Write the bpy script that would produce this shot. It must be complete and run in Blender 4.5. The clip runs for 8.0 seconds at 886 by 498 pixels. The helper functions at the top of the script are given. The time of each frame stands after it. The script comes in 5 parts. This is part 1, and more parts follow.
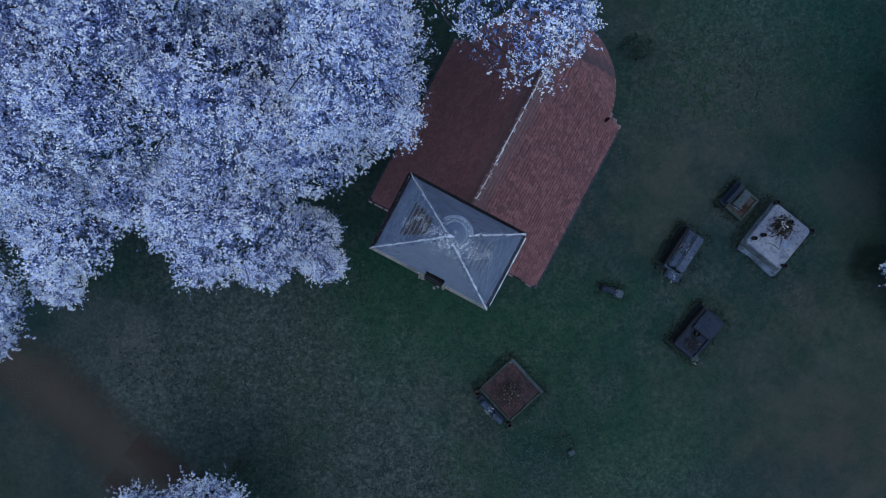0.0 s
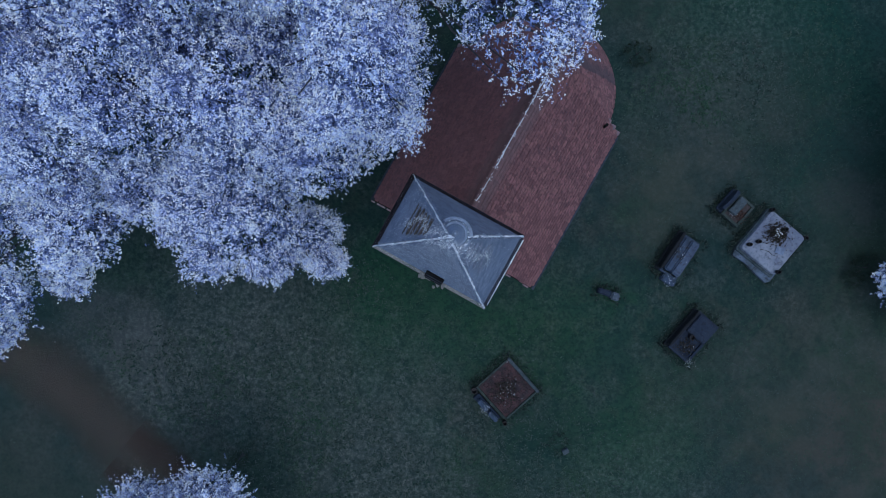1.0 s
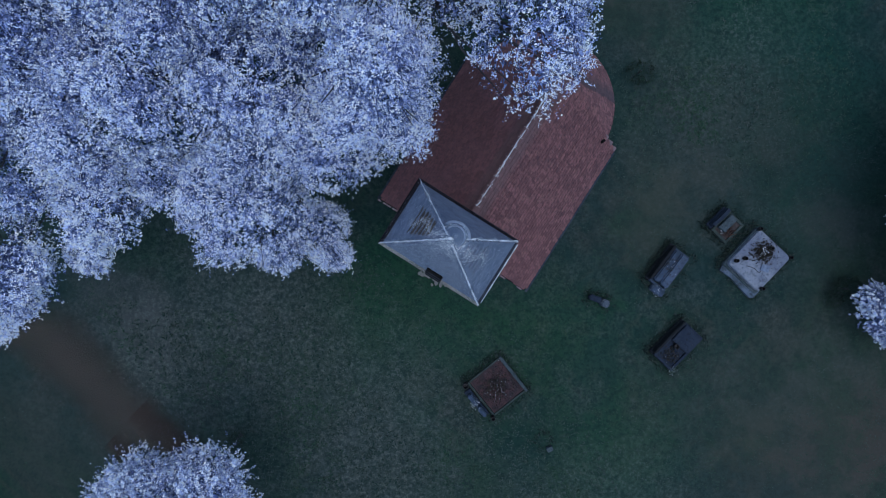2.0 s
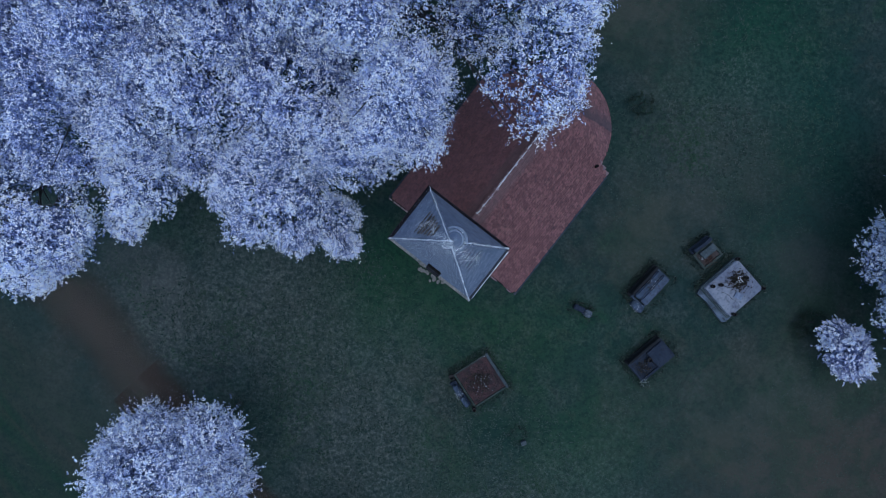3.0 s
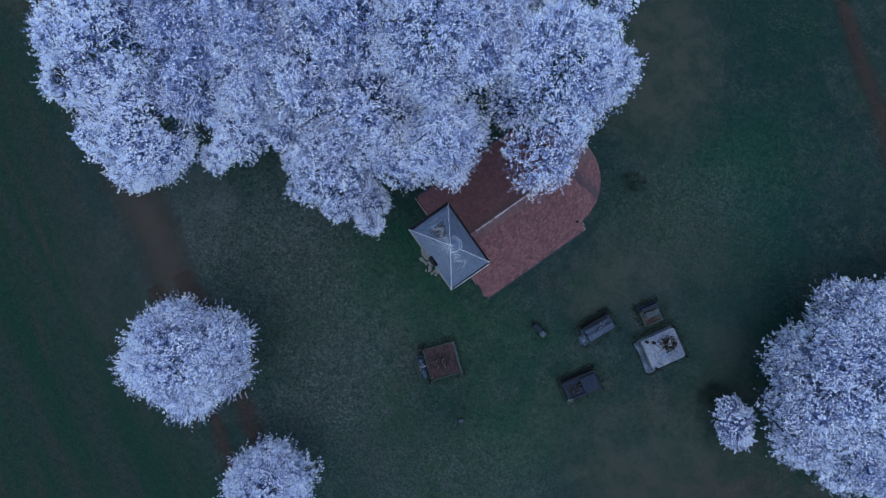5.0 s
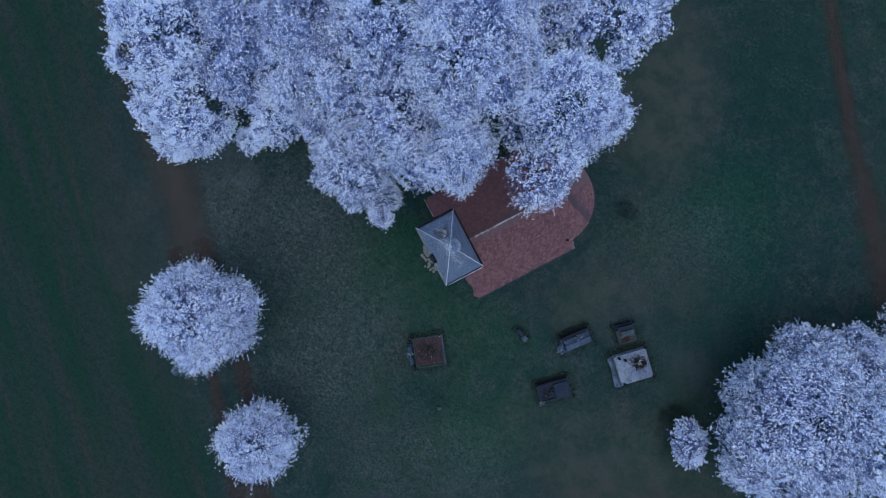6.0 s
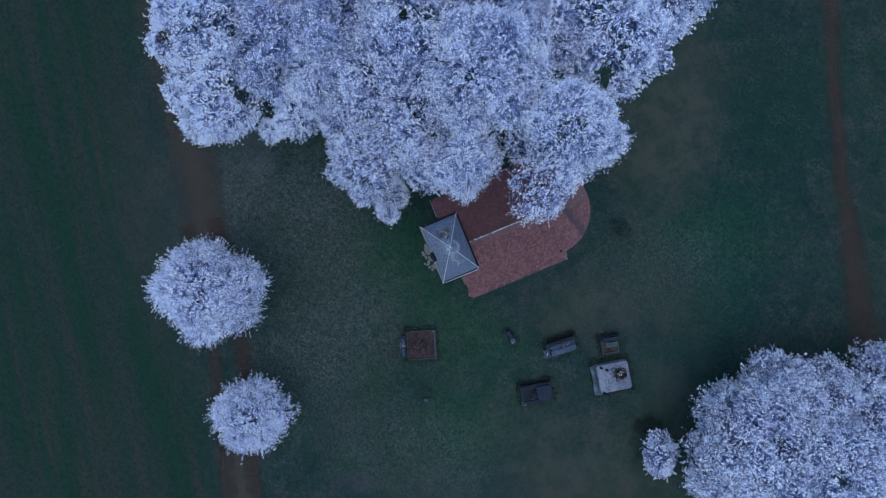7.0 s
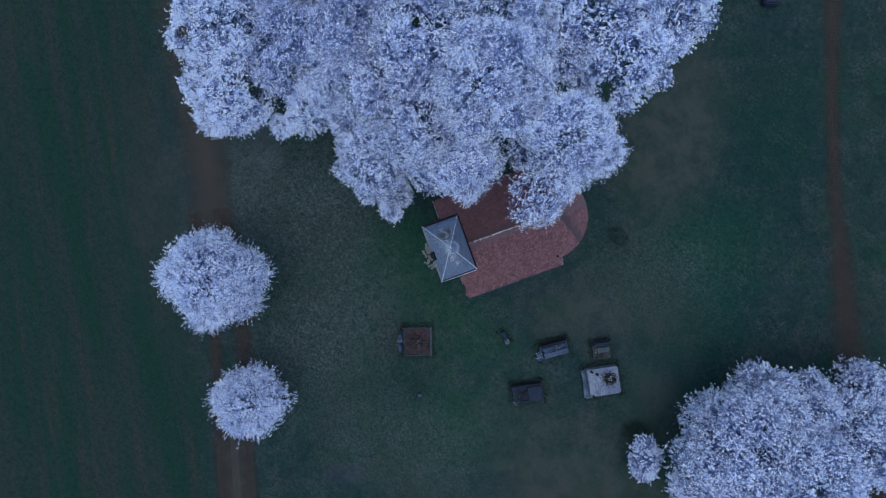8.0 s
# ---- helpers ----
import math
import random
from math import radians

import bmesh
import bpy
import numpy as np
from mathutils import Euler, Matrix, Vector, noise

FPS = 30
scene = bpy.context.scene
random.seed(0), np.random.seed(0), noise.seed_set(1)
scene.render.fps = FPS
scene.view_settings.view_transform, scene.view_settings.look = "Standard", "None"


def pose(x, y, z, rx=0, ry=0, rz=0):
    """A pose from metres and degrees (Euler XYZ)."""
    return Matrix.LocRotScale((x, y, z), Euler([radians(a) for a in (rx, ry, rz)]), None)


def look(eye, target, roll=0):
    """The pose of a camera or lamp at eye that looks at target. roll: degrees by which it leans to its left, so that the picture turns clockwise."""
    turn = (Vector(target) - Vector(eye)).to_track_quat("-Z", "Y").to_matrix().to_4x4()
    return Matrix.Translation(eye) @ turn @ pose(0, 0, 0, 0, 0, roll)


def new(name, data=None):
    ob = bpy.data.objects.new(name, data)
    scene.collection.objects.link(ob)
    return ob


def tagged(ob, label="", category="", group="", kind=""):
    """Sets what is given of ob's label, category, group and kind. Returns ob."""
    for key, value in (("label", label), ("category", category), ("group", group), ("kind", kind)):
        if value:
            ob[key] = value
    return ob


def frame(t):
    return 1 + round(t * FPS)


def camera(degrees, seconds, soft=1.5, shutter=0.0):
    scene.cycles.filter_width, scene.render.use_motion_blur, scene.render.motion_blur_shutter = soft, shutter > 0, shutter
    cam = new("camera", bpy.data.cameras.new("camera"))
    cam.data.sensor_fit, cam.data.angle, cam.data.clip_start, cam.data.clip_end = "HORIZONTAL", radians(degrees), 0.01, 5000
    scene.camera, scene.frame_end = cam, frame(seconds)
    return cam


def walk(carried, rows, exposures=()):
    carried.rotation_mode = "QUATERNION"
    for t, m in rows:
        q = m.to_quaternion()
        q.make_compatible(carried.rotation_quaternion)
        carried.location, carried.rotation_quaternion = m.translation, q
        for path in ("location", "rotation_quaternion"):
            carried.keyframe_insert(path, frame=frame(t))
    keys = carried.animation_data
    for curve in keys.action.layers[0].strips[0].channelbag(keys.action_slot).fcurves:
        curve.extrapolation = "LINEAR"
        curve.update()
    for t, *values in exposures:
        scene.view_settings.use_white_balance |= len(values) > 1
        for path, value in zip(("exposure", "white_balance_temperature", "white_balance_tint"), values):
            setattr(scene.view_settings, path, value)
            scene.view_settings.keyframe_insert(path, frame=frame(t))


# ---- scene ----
cam = camera(90.0, 8.0, soft=0.4)
# the drone looks straight down, rises and slowly turns: seconds, height, turn
RISE = [
    (0.0, 20.00, 0.0), (0.5, 20.10, 0.36), (1.0, 20.33, 1.15), (1.5, 20.68, 2.43), (3.0, 22.86, 9.95),
    (3.5, 23.97, 13.68), (4.0, 25.20, 17.95), (4.5, 26.47, 22.45), (6.0, 29.93, 34.32), (6.5, 30.74, 37.20),
    (7.0, 31.36, 39.47), (7.5, 31.83, 41.06), (8.0, 32.13, 42.17),
]
walk(cam, [(t, pose(0, 0, h, 0.155, 0.41, turn)) for t, h, turn in RISE], [(0.0, 0.36, 6000.0, 0.0), (0.5, 0.45, 6000.0, 0.0), (1.5, 0.46, 6000.0, 0.0), (4.5, 0.54, 6000.0, 0.0), (8.0, 0.58, 6000.0, 0.0)])

# ---- light: a dull evening sky with a weak, wide sun from the south ----
SUN_TURN, SUN_HEIGHT = 130.0, 80.0
world = bpy.data.worlds.new("dusk_sky")
scene.world = world
world.use_nodes = True
wn = world.node_tree
sky = wn.nodes.new("ShaderNodeTexSky")
sky.sky_type = "NISHITA"
sky.sun_disc = False
sky.sun_elevation = radians(SUN_HEIGHT)
sky.sun_rotation = radians(SUN_TURN)
sky.dust_density = 1.5
wn.nodes["Background"].inputs["Strength"].default_value = 0.15
wn.links.new(sky.outputs["Color"], wn.nodes["Background"].inputs["Color"])
sun_data = bpy.data.lights.new("sun", "SUN")
sun_data.energy = 0.55
sun_data.angle = radians(100)
sun_data.color = (1.0, 0.96, 0.92)
sun = new("sun", sun_data)
sd = Vector((math.sin(radians(SUN_TURN)) * math.cos(radians(SUN_HEIGHT)), math.cos(radians(SUN_TURN)) * math.cos(radians(SUN_HEIGHT)), math.sin(radians(SUN_HEIGHT))))
sun.matrix_world = look(sd * 60, (0, 0, 0))


# ---- materials ----
class Nodes:
    """A short way to write node trees."""

    def __init__(self, name, rough=0.8, metal=0.0, gloss=0.2):
        self.mat = bpy.data.materials.new(name)
        self.mat.use_nodes = True
        self.t = self.mat.node_tree
        self.b = self.t.nodes["Principled BSDF"]
        self.b.inputs["Roughness"].default_value = rough
        self.b.inputs["Metallic"].default_value = metal
        self.b.inputs["Specular IOR Level"].default_value = gloss
        self.out = self.t.nodes["Material Output"]
        self.tc = self.t.nodes.new("ShaderNodeTexCoord")

    def put(self, sock, v):
        if isinstance(v, bpy.types.NodeSocket):
            self.t.links.new(v, sock)
        elif isinstance(v, tuple) and len(v) == 3 and sock.type == "RGBA":
            sock.default_value = (*v, 1)
        else:
            sock.default_value = v

    def noise(self, scale, detail=3.0, rough=0.55, vec=None, warp=0.0):
        n = self.t.nodes.new("ShaderNodeTexNoise")
        self.put(n.inputs["Vector"], vec or self.tc.outputs["Object"])
        n.inputs["Scale"].default_value, n.inputs["Detail"].default_value = scale, detail
        n.inputs["Roughness"].default_value, n.inputs["Distortion"].default_value = rough, warp
        return n.outputs["Fac"]

    def ramp(self, fac, lo, hi):
        n = self.t.nodes.new("ShaderNodeMapRange")
        n.interpolation_type = "SMOOTHSTEP"
        self.put(n.inputs["Value"], fac)
        n.inputs["From Min"].default_value, n.inputs["From Max"].default_value = lo, hi
        return n.outputs["Result"]

    def math(self, op, a, b=0.0):
        n = self.t.nodes.new("ShaderNodeMath")
        n.operation = op
        self.put(n.inputs[0], a), self.put(n.inputs[1], b)
        return n.outputs[0]

    def mix(self, fac, a, b):
        n = self.t.nodes.new("ShaderNodeMix")
        n.data_type = "RGBA"
        self.put(n.inputs["Factor"], fac), self.put(n.inputs[6], a), self.put(n.inputs[7], b)
        return n.outputs[2]

    def mapped(self, scale=(1, 1, 1), turn=0.0):
        n = self.t.nodes.new("ShaderNodeMapping")
        self.put(n.inputs["Vector"], self.tc.outputs["Object"])
        n.vector_type = "TEXTURE"
        n.inputs["Scale"].default_value = tuple(1 / v for v in scale)
        n.inputs["Rotation"].default_value = (0, 0, radians(-turn))
        return n.outputs["Vector"]

    def near(self, x, y, radius, edge, rag, stretch=1.0, turn=0.0):
        """1 inside a ragged patch round (x, y), 0 outside."""
        sep = self.t.nodes.new("ShaderNodeVectorMath")
        sep.operation = "SUBTRACT"
        self.put(sep.inputs[0], self.tc.outputs["Object"])
        sep.inputs[1].default_value = (x, y, 0)
        m = self.t.nodes.new("ShaderNodeMapping")
        m.vector_type = "TEXTURE"
        self.put(m.inputs["Vector"], sep.outputs[0])
        m.inputs["Rotation"].default_value = (0, 0, radians(turn))
        m.inputs["Scale"].default_value = (stretch, 1, 1e6)
        ln = self.t.nodes.new("ShaderNodeVectorMath")
        ln.operation = "LENGTH"
        self.put(ln.inputs[0], m.outputs[0])
        d = self.math("ADD", ln.outputs["Value"], self.math("MULTIPLY", rag, radius * 1.1))
        return self.ramp(d, radius * 1.55 + edge, radius * 1.55 - edge)

    def random(self):
        return self.t.nodes.new("ShaderNodeObjectInfo").outputs["Random"]

    def island(self):
        return self.t.nodes.new("ShaderNodeNewGeometry").outputs["Random Per Island"]

    def bump(self, height, strength=0.4, distance=0.02):
        n = self.t.nodes.new("ShaderNodeBump")
        self.put(n.inputs["Height"], height)
        n.inputs["Strength"].default_value, n.inputs["Distance"].default_value = strength, distance
        self.t.links.new(n.outputs["Normal"], self.b.inputs["Normal"])

    def done(self, colour, rough=None):
        self.put(self.b.inputs["Base Color"], colour)
        if rough is not None:
            self.put(self.b.inputs["Roughness"], rough)
        return self.mat


def two_tone(name, a, b, scale, rough=0.8, metal=0.0, fine=30.0, bump=0.3, spread=0.35):
    """A surface of two colours in stains, with fine grain in both."""
    n = Nodes(name, rough, metal)
    big = n.ramp(n.noise(scale, 5, 0.6), 0.35, 0.65)
    grain = n.noise(fine, 4, 0.7)
    c = n.mix(big, a, b)
    c = n.mix(n.math("MULTIPLY", n.ramp(grain, 0.35, 0.75), spread), c, tuple(v * 0.45 for v in a))
    n.bump(grain, bump, 0.02)
    return n.done(c)


def old_stone(name, a, b, scale, rough=0.75, lichen=(0.11, 0.13, 0.14), most=0.6):
    """Weathered grave stone: stains, dark algae in streaks and pale lichen specks."""
    n = Nodes(name, rough)
    c = n.mix(n.ramp(n.noise(scale, 5, 0.62), 0.36, 0.64), a, b)
    c = n.mix(n.math("MULTIPLY", n.ramp(n.noise(6.5, 5, 0.7), 0.50, 0.64), 0.6), c, tuple(v * 0.35 for v in b))
    c = n.mix(n.math("MULTIPLY", n.ramp(n.noise(15.0, 4, 0.75), 0.57, 0.66), most), c, lichen)
    n.bump(n.noise(22.0, 4, 0.7), 0.4, 0.02)
    return n.done(c)


def leaf_material(name, dark, mid, pale, veil=0.3):
    """Frosted leaves: each clump has its own tone, and whole boughs are paler or bluer."""
    n = Nodes(name, 0.6)
    r = n.island()
    c = n.mix(n.ramp(r, 0.06, 0.60), dark, mid)
    c = n.mix(n.math("MULTIPLY", n.ramp(r, 0.66, 0.86), n.ramp(n.noise(0.42, 4, 0.6), 0.22, 0.58)), c, pale)
    c = n.mix(n.math("MULTIPLY", n.ramp(n.noise(0.23, 3, 0.6), 0.5, 0.7), veil), c, tuple(0.6 * m + 0.4 * d for m, d in zip(mid, dark)))
    # sprays a hand's width across differ from one another
    spray = n.noise(10.0, 1.5, 0.6)
    c = n.mix(n.math("MULTIPLY", n.ramp(spray, 0.50, 0.38), 0.68), c, dark)
    c = n.mix(n.math("MULTIPLY", n.ramp(spray, 0.53, 0.62), 0.60), c, pale)
    n.done(c)
    tr = n.t.nodes.new("ShaderNodeBsdfTranslucent")
    n.put(tr.inputs["Color"], c)
    mx = n.t.nodes.new("ShaderNodeMixShader")
    mx.inputs[0].default_value = 0.15
    n.t.links.new(n.b.outputs[0], mx.inputs[1]), n.t.links.new(tr.outputs[0], mx.inputs[2])
    n.t.links.new(mx.outputs[0], n.out.inputs["Surface"])
    return n.mat


LEAF = leaf_material("frosted_leaves", (0.030, 0.045, 0.125), (0.33, 0.41, 0.85), (0.68, 0.77, 0.99))
# inner leaves: the shade inside the crowns is put into their colour
INNER = leaf_material("shade_toned_inner_leaves", (0.035, 0.052, 0.115), (0.20, 0.26, 0.54), (0.30, 0.38, 0.70), 0.0)
LEAF_SMALL = leaf_material("frosted_leaves_small_tree", (0.045, 0.062, 0.15), (0.39, 0.47, 0.86), (0.74, 0.80, 0.98), 0.2)
LEAF_SHRUB = leaf_material("frosted_shrub_leaves", (0.04, 0.052, 0.14), (0.28, 0.33, 0.64), (0.52, 0.56, 0.80), 0.2)
LEAF_BROAD = leaf_material("frosted_leaves_broad_tree", (0.036, 0.046, 0.110), (0.285, 0.345, 0.68), (0.66, 0.72, 0.92))
TIPS = leaf_material("white_frost_tips", (0.54, 0.65, 0.99), (0.91, 0.95, 1.0), (1.0, 1.0, 1.0), 0.0)
WEED = two_tone("dark_weed", (0.010, 0.020, 0.016), (0.016, 0.032, 0.022), 2.0)
SHADE_WEED = leaf_material("shadow_rim_weeds", (0.006, 0.014, 0.014), (0.018, 0.036, 0.030), (0.050, 0.064, 0.058), 0.0)
BARK = two_tone("dark_bark", (0.035, 0.035, 0.045), (0.07, 0.07, 0.085), 1.5, 0.9, fine=14, bump=0.9)


def ground_material():
    n = Nodes("grass_ground", 0.95, gloss=0.04)
    rag = n.noise(0.45, 5, 0.62)
    wide = n.noise(0.075, 4, 0.55, warp=0.6)
    mid = n.noise(0.55, 5, 0.65)
    fine = n.noise(9.0, 4, 0.75)
    tiny = n.noise(38.0, 3, 0.8)
    clump = n.noise(2.6, 5, 0.7)
    tuft = n.noise(6.0, 4, 0.72)
    c = n.mix(n.ramp(wide, 0.38, 0.62), (0.0185, 0.0345, 0.0350), (0.0205, 0.0410, 0.0295))
    c = n.mix(n.math("MULTIPLY", n.ramp(mid, 0.43, 0.64), 0.50), c, (0.0385, 0.0500, 0.0500))
    # broad drifts of browner and greener grass
    c = n.mix(n.math("MULTIPLY", n.ramp(n.noise(0.21, 5, 0.62, n.mapped((1, 1, 1), 75)), 0.50, 0.64), 0.55), c, (0.0365, 0.0400, 0.0375))
    c = n.mix(n.math("MULTIPLY", n.ramp(n.noise(0.33, 5, 0.62, n.mapped((1, 1, 1), 130)), 0.53, 0.66), 0.55), c, (0.0140, 0.0430, 0.0260))
    # blotches a stride across: browner, and darker where the sward is thick
    c = n.mix(n.math("MULTIPLY", n.ramp(n.noise(0.85, 4, 0.6, n.mapped((1, 1, 1), 20), 0.8), 0.54, 0.66), 0.40), c, (0.0405, 0.0440, 0.0395))
    c = n.mix(n.math("MULTIPLY", n.ramp(n.noise(0.62, 5, 0.65, n.mapped((1, 1, 1), 95), 0.5), 0.50, 0.36), 0.55), c, (0.0095, 0.0245, 0.0230))
    # lush places
    for x, y, r, e, col, k, s, a in (
        (-1.8, -3.6, 2.6, 2.4, (0.0142, 0.0600, 0.0274), 0.40, 1.5, 60),
        (5.1, -3.2, 2.4, 2.2, (0.0199, 0.0560, 0.0264), 0.45, 1.5, 10),
        (9.0, -9.3, 2.4, 2.2, (0.0161, 0.0587, 0.0295), 0.6, 1.3, 30),
        (13.9, 12.8, 3.2, 2.6, (0.0085, 0.0420, 0.0255), 0.85, 1.3, 60),
        (18.0, 5.0, 2.0, 2.0, (0.0095, 0.0391, 0.0341), 0.8, 1.6, 60),
        (16.3, 9.6, 2.4, 2.0, (0.0085, 0.0390, 0.0315), 0.75, 1.4, 40),
        (11.8, 22.4, 3.2, 2.4, (0.0090, 0.0310, 0.0235), 0.70, 1.8, 130),
        (-3.2, -1.6, 1.8, 1.6, (0.0120, 0.0470, 0.0240), 0.65, 1.6, 60),
        (-0.5, -14.0, 1.6, 1.6, (0.0100, 0.0330, 0.0290), 0.65, 1.6, 110),
        (4.6, -9.6, 1.3, 1.2, (0.0100, 0.0300, 0.0260), 0.70, 1.4, 110),
    ):
        c = n.mix(n.math("MULTIPLY", n.near(x, y, r, e, rag, s, a), k), c, col)
    # pale, dry, tufty grass
    dry = None
    for x, y, r, e, k, s, a in ((-7.9, -5.0, 3.4, 2.8, 0.8, 1.8, 140), (-2.7, -10.6, 3.4, 3.0, 0.8, 1.7, 100), (-13.4, -5.6, 2.2, 1.4, 1.0, 1.6, 140), (6.5, -12.5, 2.6, 2.6, 0.55, 1.8, 20), (12.5, 8.6, 2.4, 2.4, 0.5, 1.7, 60)):
        p = n.math("MULTIPLY", n.near(x, y, r, e, rag, s, a), k)
        dry = p if dry is None else n.math("MAXIMUM", dry, p)
    c = n.mix(n.math("MULTIPLY", dry, 0.8), c, (0.0585, 0.0705, 0.0705))
    # the mown field beyond the track, streaked along it
    along = n.mapped((0.05, 0.55, 1), 39)
    side = n.t.nodes.new("ShaderNodeSeparateXYZ")
    n.put(side.inputs[0], n.mapped((1, 1, 1), 39))
    field = n.ramp(n.math("ADD", side.outputs["Y"], n.math("MULTIPLY", rag, 2.0)), -16.6, -20.0)
    streak = n.noise(1.0, 4, 0.6, along)
    fc = n.mix(n.ramp(streak, 0.36, 0.62), (0.0120, 0.0320, 0.0215), (0.0225, 0.0325, 0.0285))
    fc = n.mix(n.math("MULTIPLY", n.ramp(n.noise(1.3, 3, 0.5, along), 0.52, 0.70), 0.40), fc, (0.0420, 0.0345, 0.0315))
    c = n.mix(field, c, fc)
    # tufts: dark gaps and pale tips
    c = n.mix(n.math("MULTIPLY", n.ramp(clump, 0.54, 0.38), 0.40), c, (0.0057, 0.0173, 0.0178))
    c = n.mix(n.math("MULTIPLY", n.ramp(tuft, 0.52, 0.38), 0.42), c, (0.0057, 0.0158, 0.0155))
    speck = n.math("MULTIPLY", n.ramp(tuft, 0.53, 0.61), n.math("ADD", n.math("MULTIPLY", n.ramp(mid, 0.46, 0.62), 0.14), n.math("MULTIPLY", dry, 0.42)))
    speck = n.math("MULTIPLY", speck, n.math("SUBTRACT", 1.0, n.math("MULTIPLY", field, 0.8)))
    c = n.mix(speck, c, (0.1172, 0.1293, 0.1271))
    c = n.mix(n.math("MULTIPLY", n.ramp(fine, 0.50, 0.68), 0.24), c, (0.0076, 0.0173, 0.0170))
    c = n.mix(n.math("MULTIPLY", n.ramp(tiny, 0.52, 0.78), 0.12), c, (0.0850, 0.0992, 0.0930))
    # worn, nearly bare places
    worn = n.math("ADD", n.math("MULTIPLY", rag, 0.6), n.math("MULTIPLY", clump, 0.4))
    bare_east = (
        (6.6, 17.0, 3.0, 2.0, (0.0480, 0.0530, 0.0460), 0.85, 1.9, 115),
        (11.8, 5.0, 2.6, 2.2, (0.0420, 0.0490, 0.0440), 0.60, 1.9, 40),
        (9.7, 2.2, 1.6, 1.4, (0.0400, 0.0470, 0.0370), 0.45, 1.5, 70),
        (15.4, -8.2, 1.5, 1.4, (0.0420, 0.0470, 0.0350), 0.60, 1.6, 30),
        (17.2, -5.0, 2.8, 2.6, (0.0420, 0.0490, 0.0435), 0.60, 2.2, 20),
        (18.3, 2.6, 1.9, 1.9, (0.0420, 0.0500, 0.0480), 0.75, 1.5, 100),
        (18.6, -10.0, 2.6, 2.6, (0.0440, 0.0480, 0.0440), 0.75, 1.6, 60),
    )
    bare_west = (
        (-16.5, -11.5, 3.2, 3.0, (0.0400, 0.0460, 0.0430), 0.45, 2.2, 140),
        (24.0, -6.5, 2.4, 2.0, (0.0500, 0.0400, 0.0370), 0.70, 2.6, 20),
        (11.0, -13.5, 2.0, 2.0, (0.0400, 0.0480, 0.0460), 0.45, 1.8, 20),
        (-14.8, -4.2, 1.6, 1.2, (0.0600, 0.0660, 0.0690), 0.55, 1.8, 140),
        (5.3, -17.1, 0.7, 0.5, (0.0390, 0.0390, 0.0560), 0.55, 1.9, 45),
    )
    for x, y, r, e, col, k, s, a in bare_east + bare_west:
        patch = n.math("MULTIPLY", n.near(x, y, r, e, worn, s, a), n.math("ADD", 0.45, n.math("MULTIPLY", n.ramp(mid, 0.40, 0.60), 0.55)))
        c = n.mix(n.math("MULTIPLY", patch, k), c, col)
    n.bump(n.math("ADD", fine, n.math("MULTIPLY", mid, 2.0)), 0.5, 0.05)
    return n.done(c)


def grass_material():
    n = Nodes("grass_blades", 0.85, gloss=0.08)
    r = n.island()
    c = n.mix(r, (0.0105, 0.0271, 0.0248), (0.056, 0.070, 0.066))
    c = n.mix(n.ramp(n.noise(0.2, 4, 0.6), 0.42, 0.62), c, n.mix(r, (0.0151, 0.0401, 0.0264), (0.036, 0.062, 0.044)))
    return n.done(c)


def track_material(name, a, b, edge_noise, most=0.85):
    """Bare earth whose edge breaks up into the grass."""
    n = Nodes(name, 0.95, gloss=0.04)
    big, fine = n.noise(0.6, 5, 0.6), n.noise(12, 4, 0.7)
    c = n.mix(n.ramp(big, 0.35, 0.65), a, b)
    c = n.mix(n.math("MULTIPLY", n.ramp(fine, 0.5, 0.8), 0.4), c, (0.02, 0.02, 0.018))
    n.bump(fine, 0.6, 0.03)
    n.done(c)
    uv = n.t.nodes.new("ShaderNodeSeparateXYZ")
    n.put(uv.inputs[0], n.tc.outputs["UV"])
    across = n.math("ABSOLUTE", n.math("SUBTRACT", uv.outputs["X"], 0.5))
    cover = n.math("ADD", across, n.math("MULTIPLY", n.math("SUBTRACT", n.noise(edge_noise, 5, 0.65), 0.5), 0.55))
    keep = n.ramp(cover, 0.50, 0.02)
    hole = n.t.nodes.new("ShaderNodeBsdfTransparent")
    mx = n.t.nodes.new("ShaderNodeMixShader")
    n.put(mx.inputs[0], n.math("MULTIPLY", keep, most))
    n.t.links.new(hole.outputs[0], mx.inputs[1]), n.t.links.new(n.b.outputs[0], mx.inputs[2])
    n.t.links.new(mx.outputs[0], n.out.inputs["Surface"])
    return n.mat


def roof_tile_material(random_of):
    """Weathered red clay tiles, with lichen along the ridge and one dark mossy patch on the apse."""
    n = Nodes("clay_roof_tile", 0.85)
    r = n.island() if random_of == "island" else n.random()
    big = n.noise(0.9, 5, 0.6)
    c = n.mix(r, (0.104, 0.050, 0.059), (0.198, 0.093, 0.100))
    c = n.mix(n.math("MULTIPLY", n.ramp(big, 0.45, 0.7), 0.5), c, (0.120, 0.058, 0.066))
    c = n.mix(n.math("GREATER_THAN", n.math("FRACT", n.math("MULTIPLY", r, 17.0)), 0.9), c, (0.190, 0.094, 0.096))
    c = n.mix(n.math("MULTIPLY", n.ramp(n.noise(9, 4, 0.75), 0.47, 0.60), 0.62), c, (0.060, 0.036, 0.046))
    c = n.mix(n.math("MULTIPLY", n.ramp(n.noise(13, 4, 0.7), 0.56, 0.68), 0.5), c, (0.25, 0.145, 0.155))
    n.bump(n.noise(40, 3, 0.7), 0.3, 0.01)
    return n, c


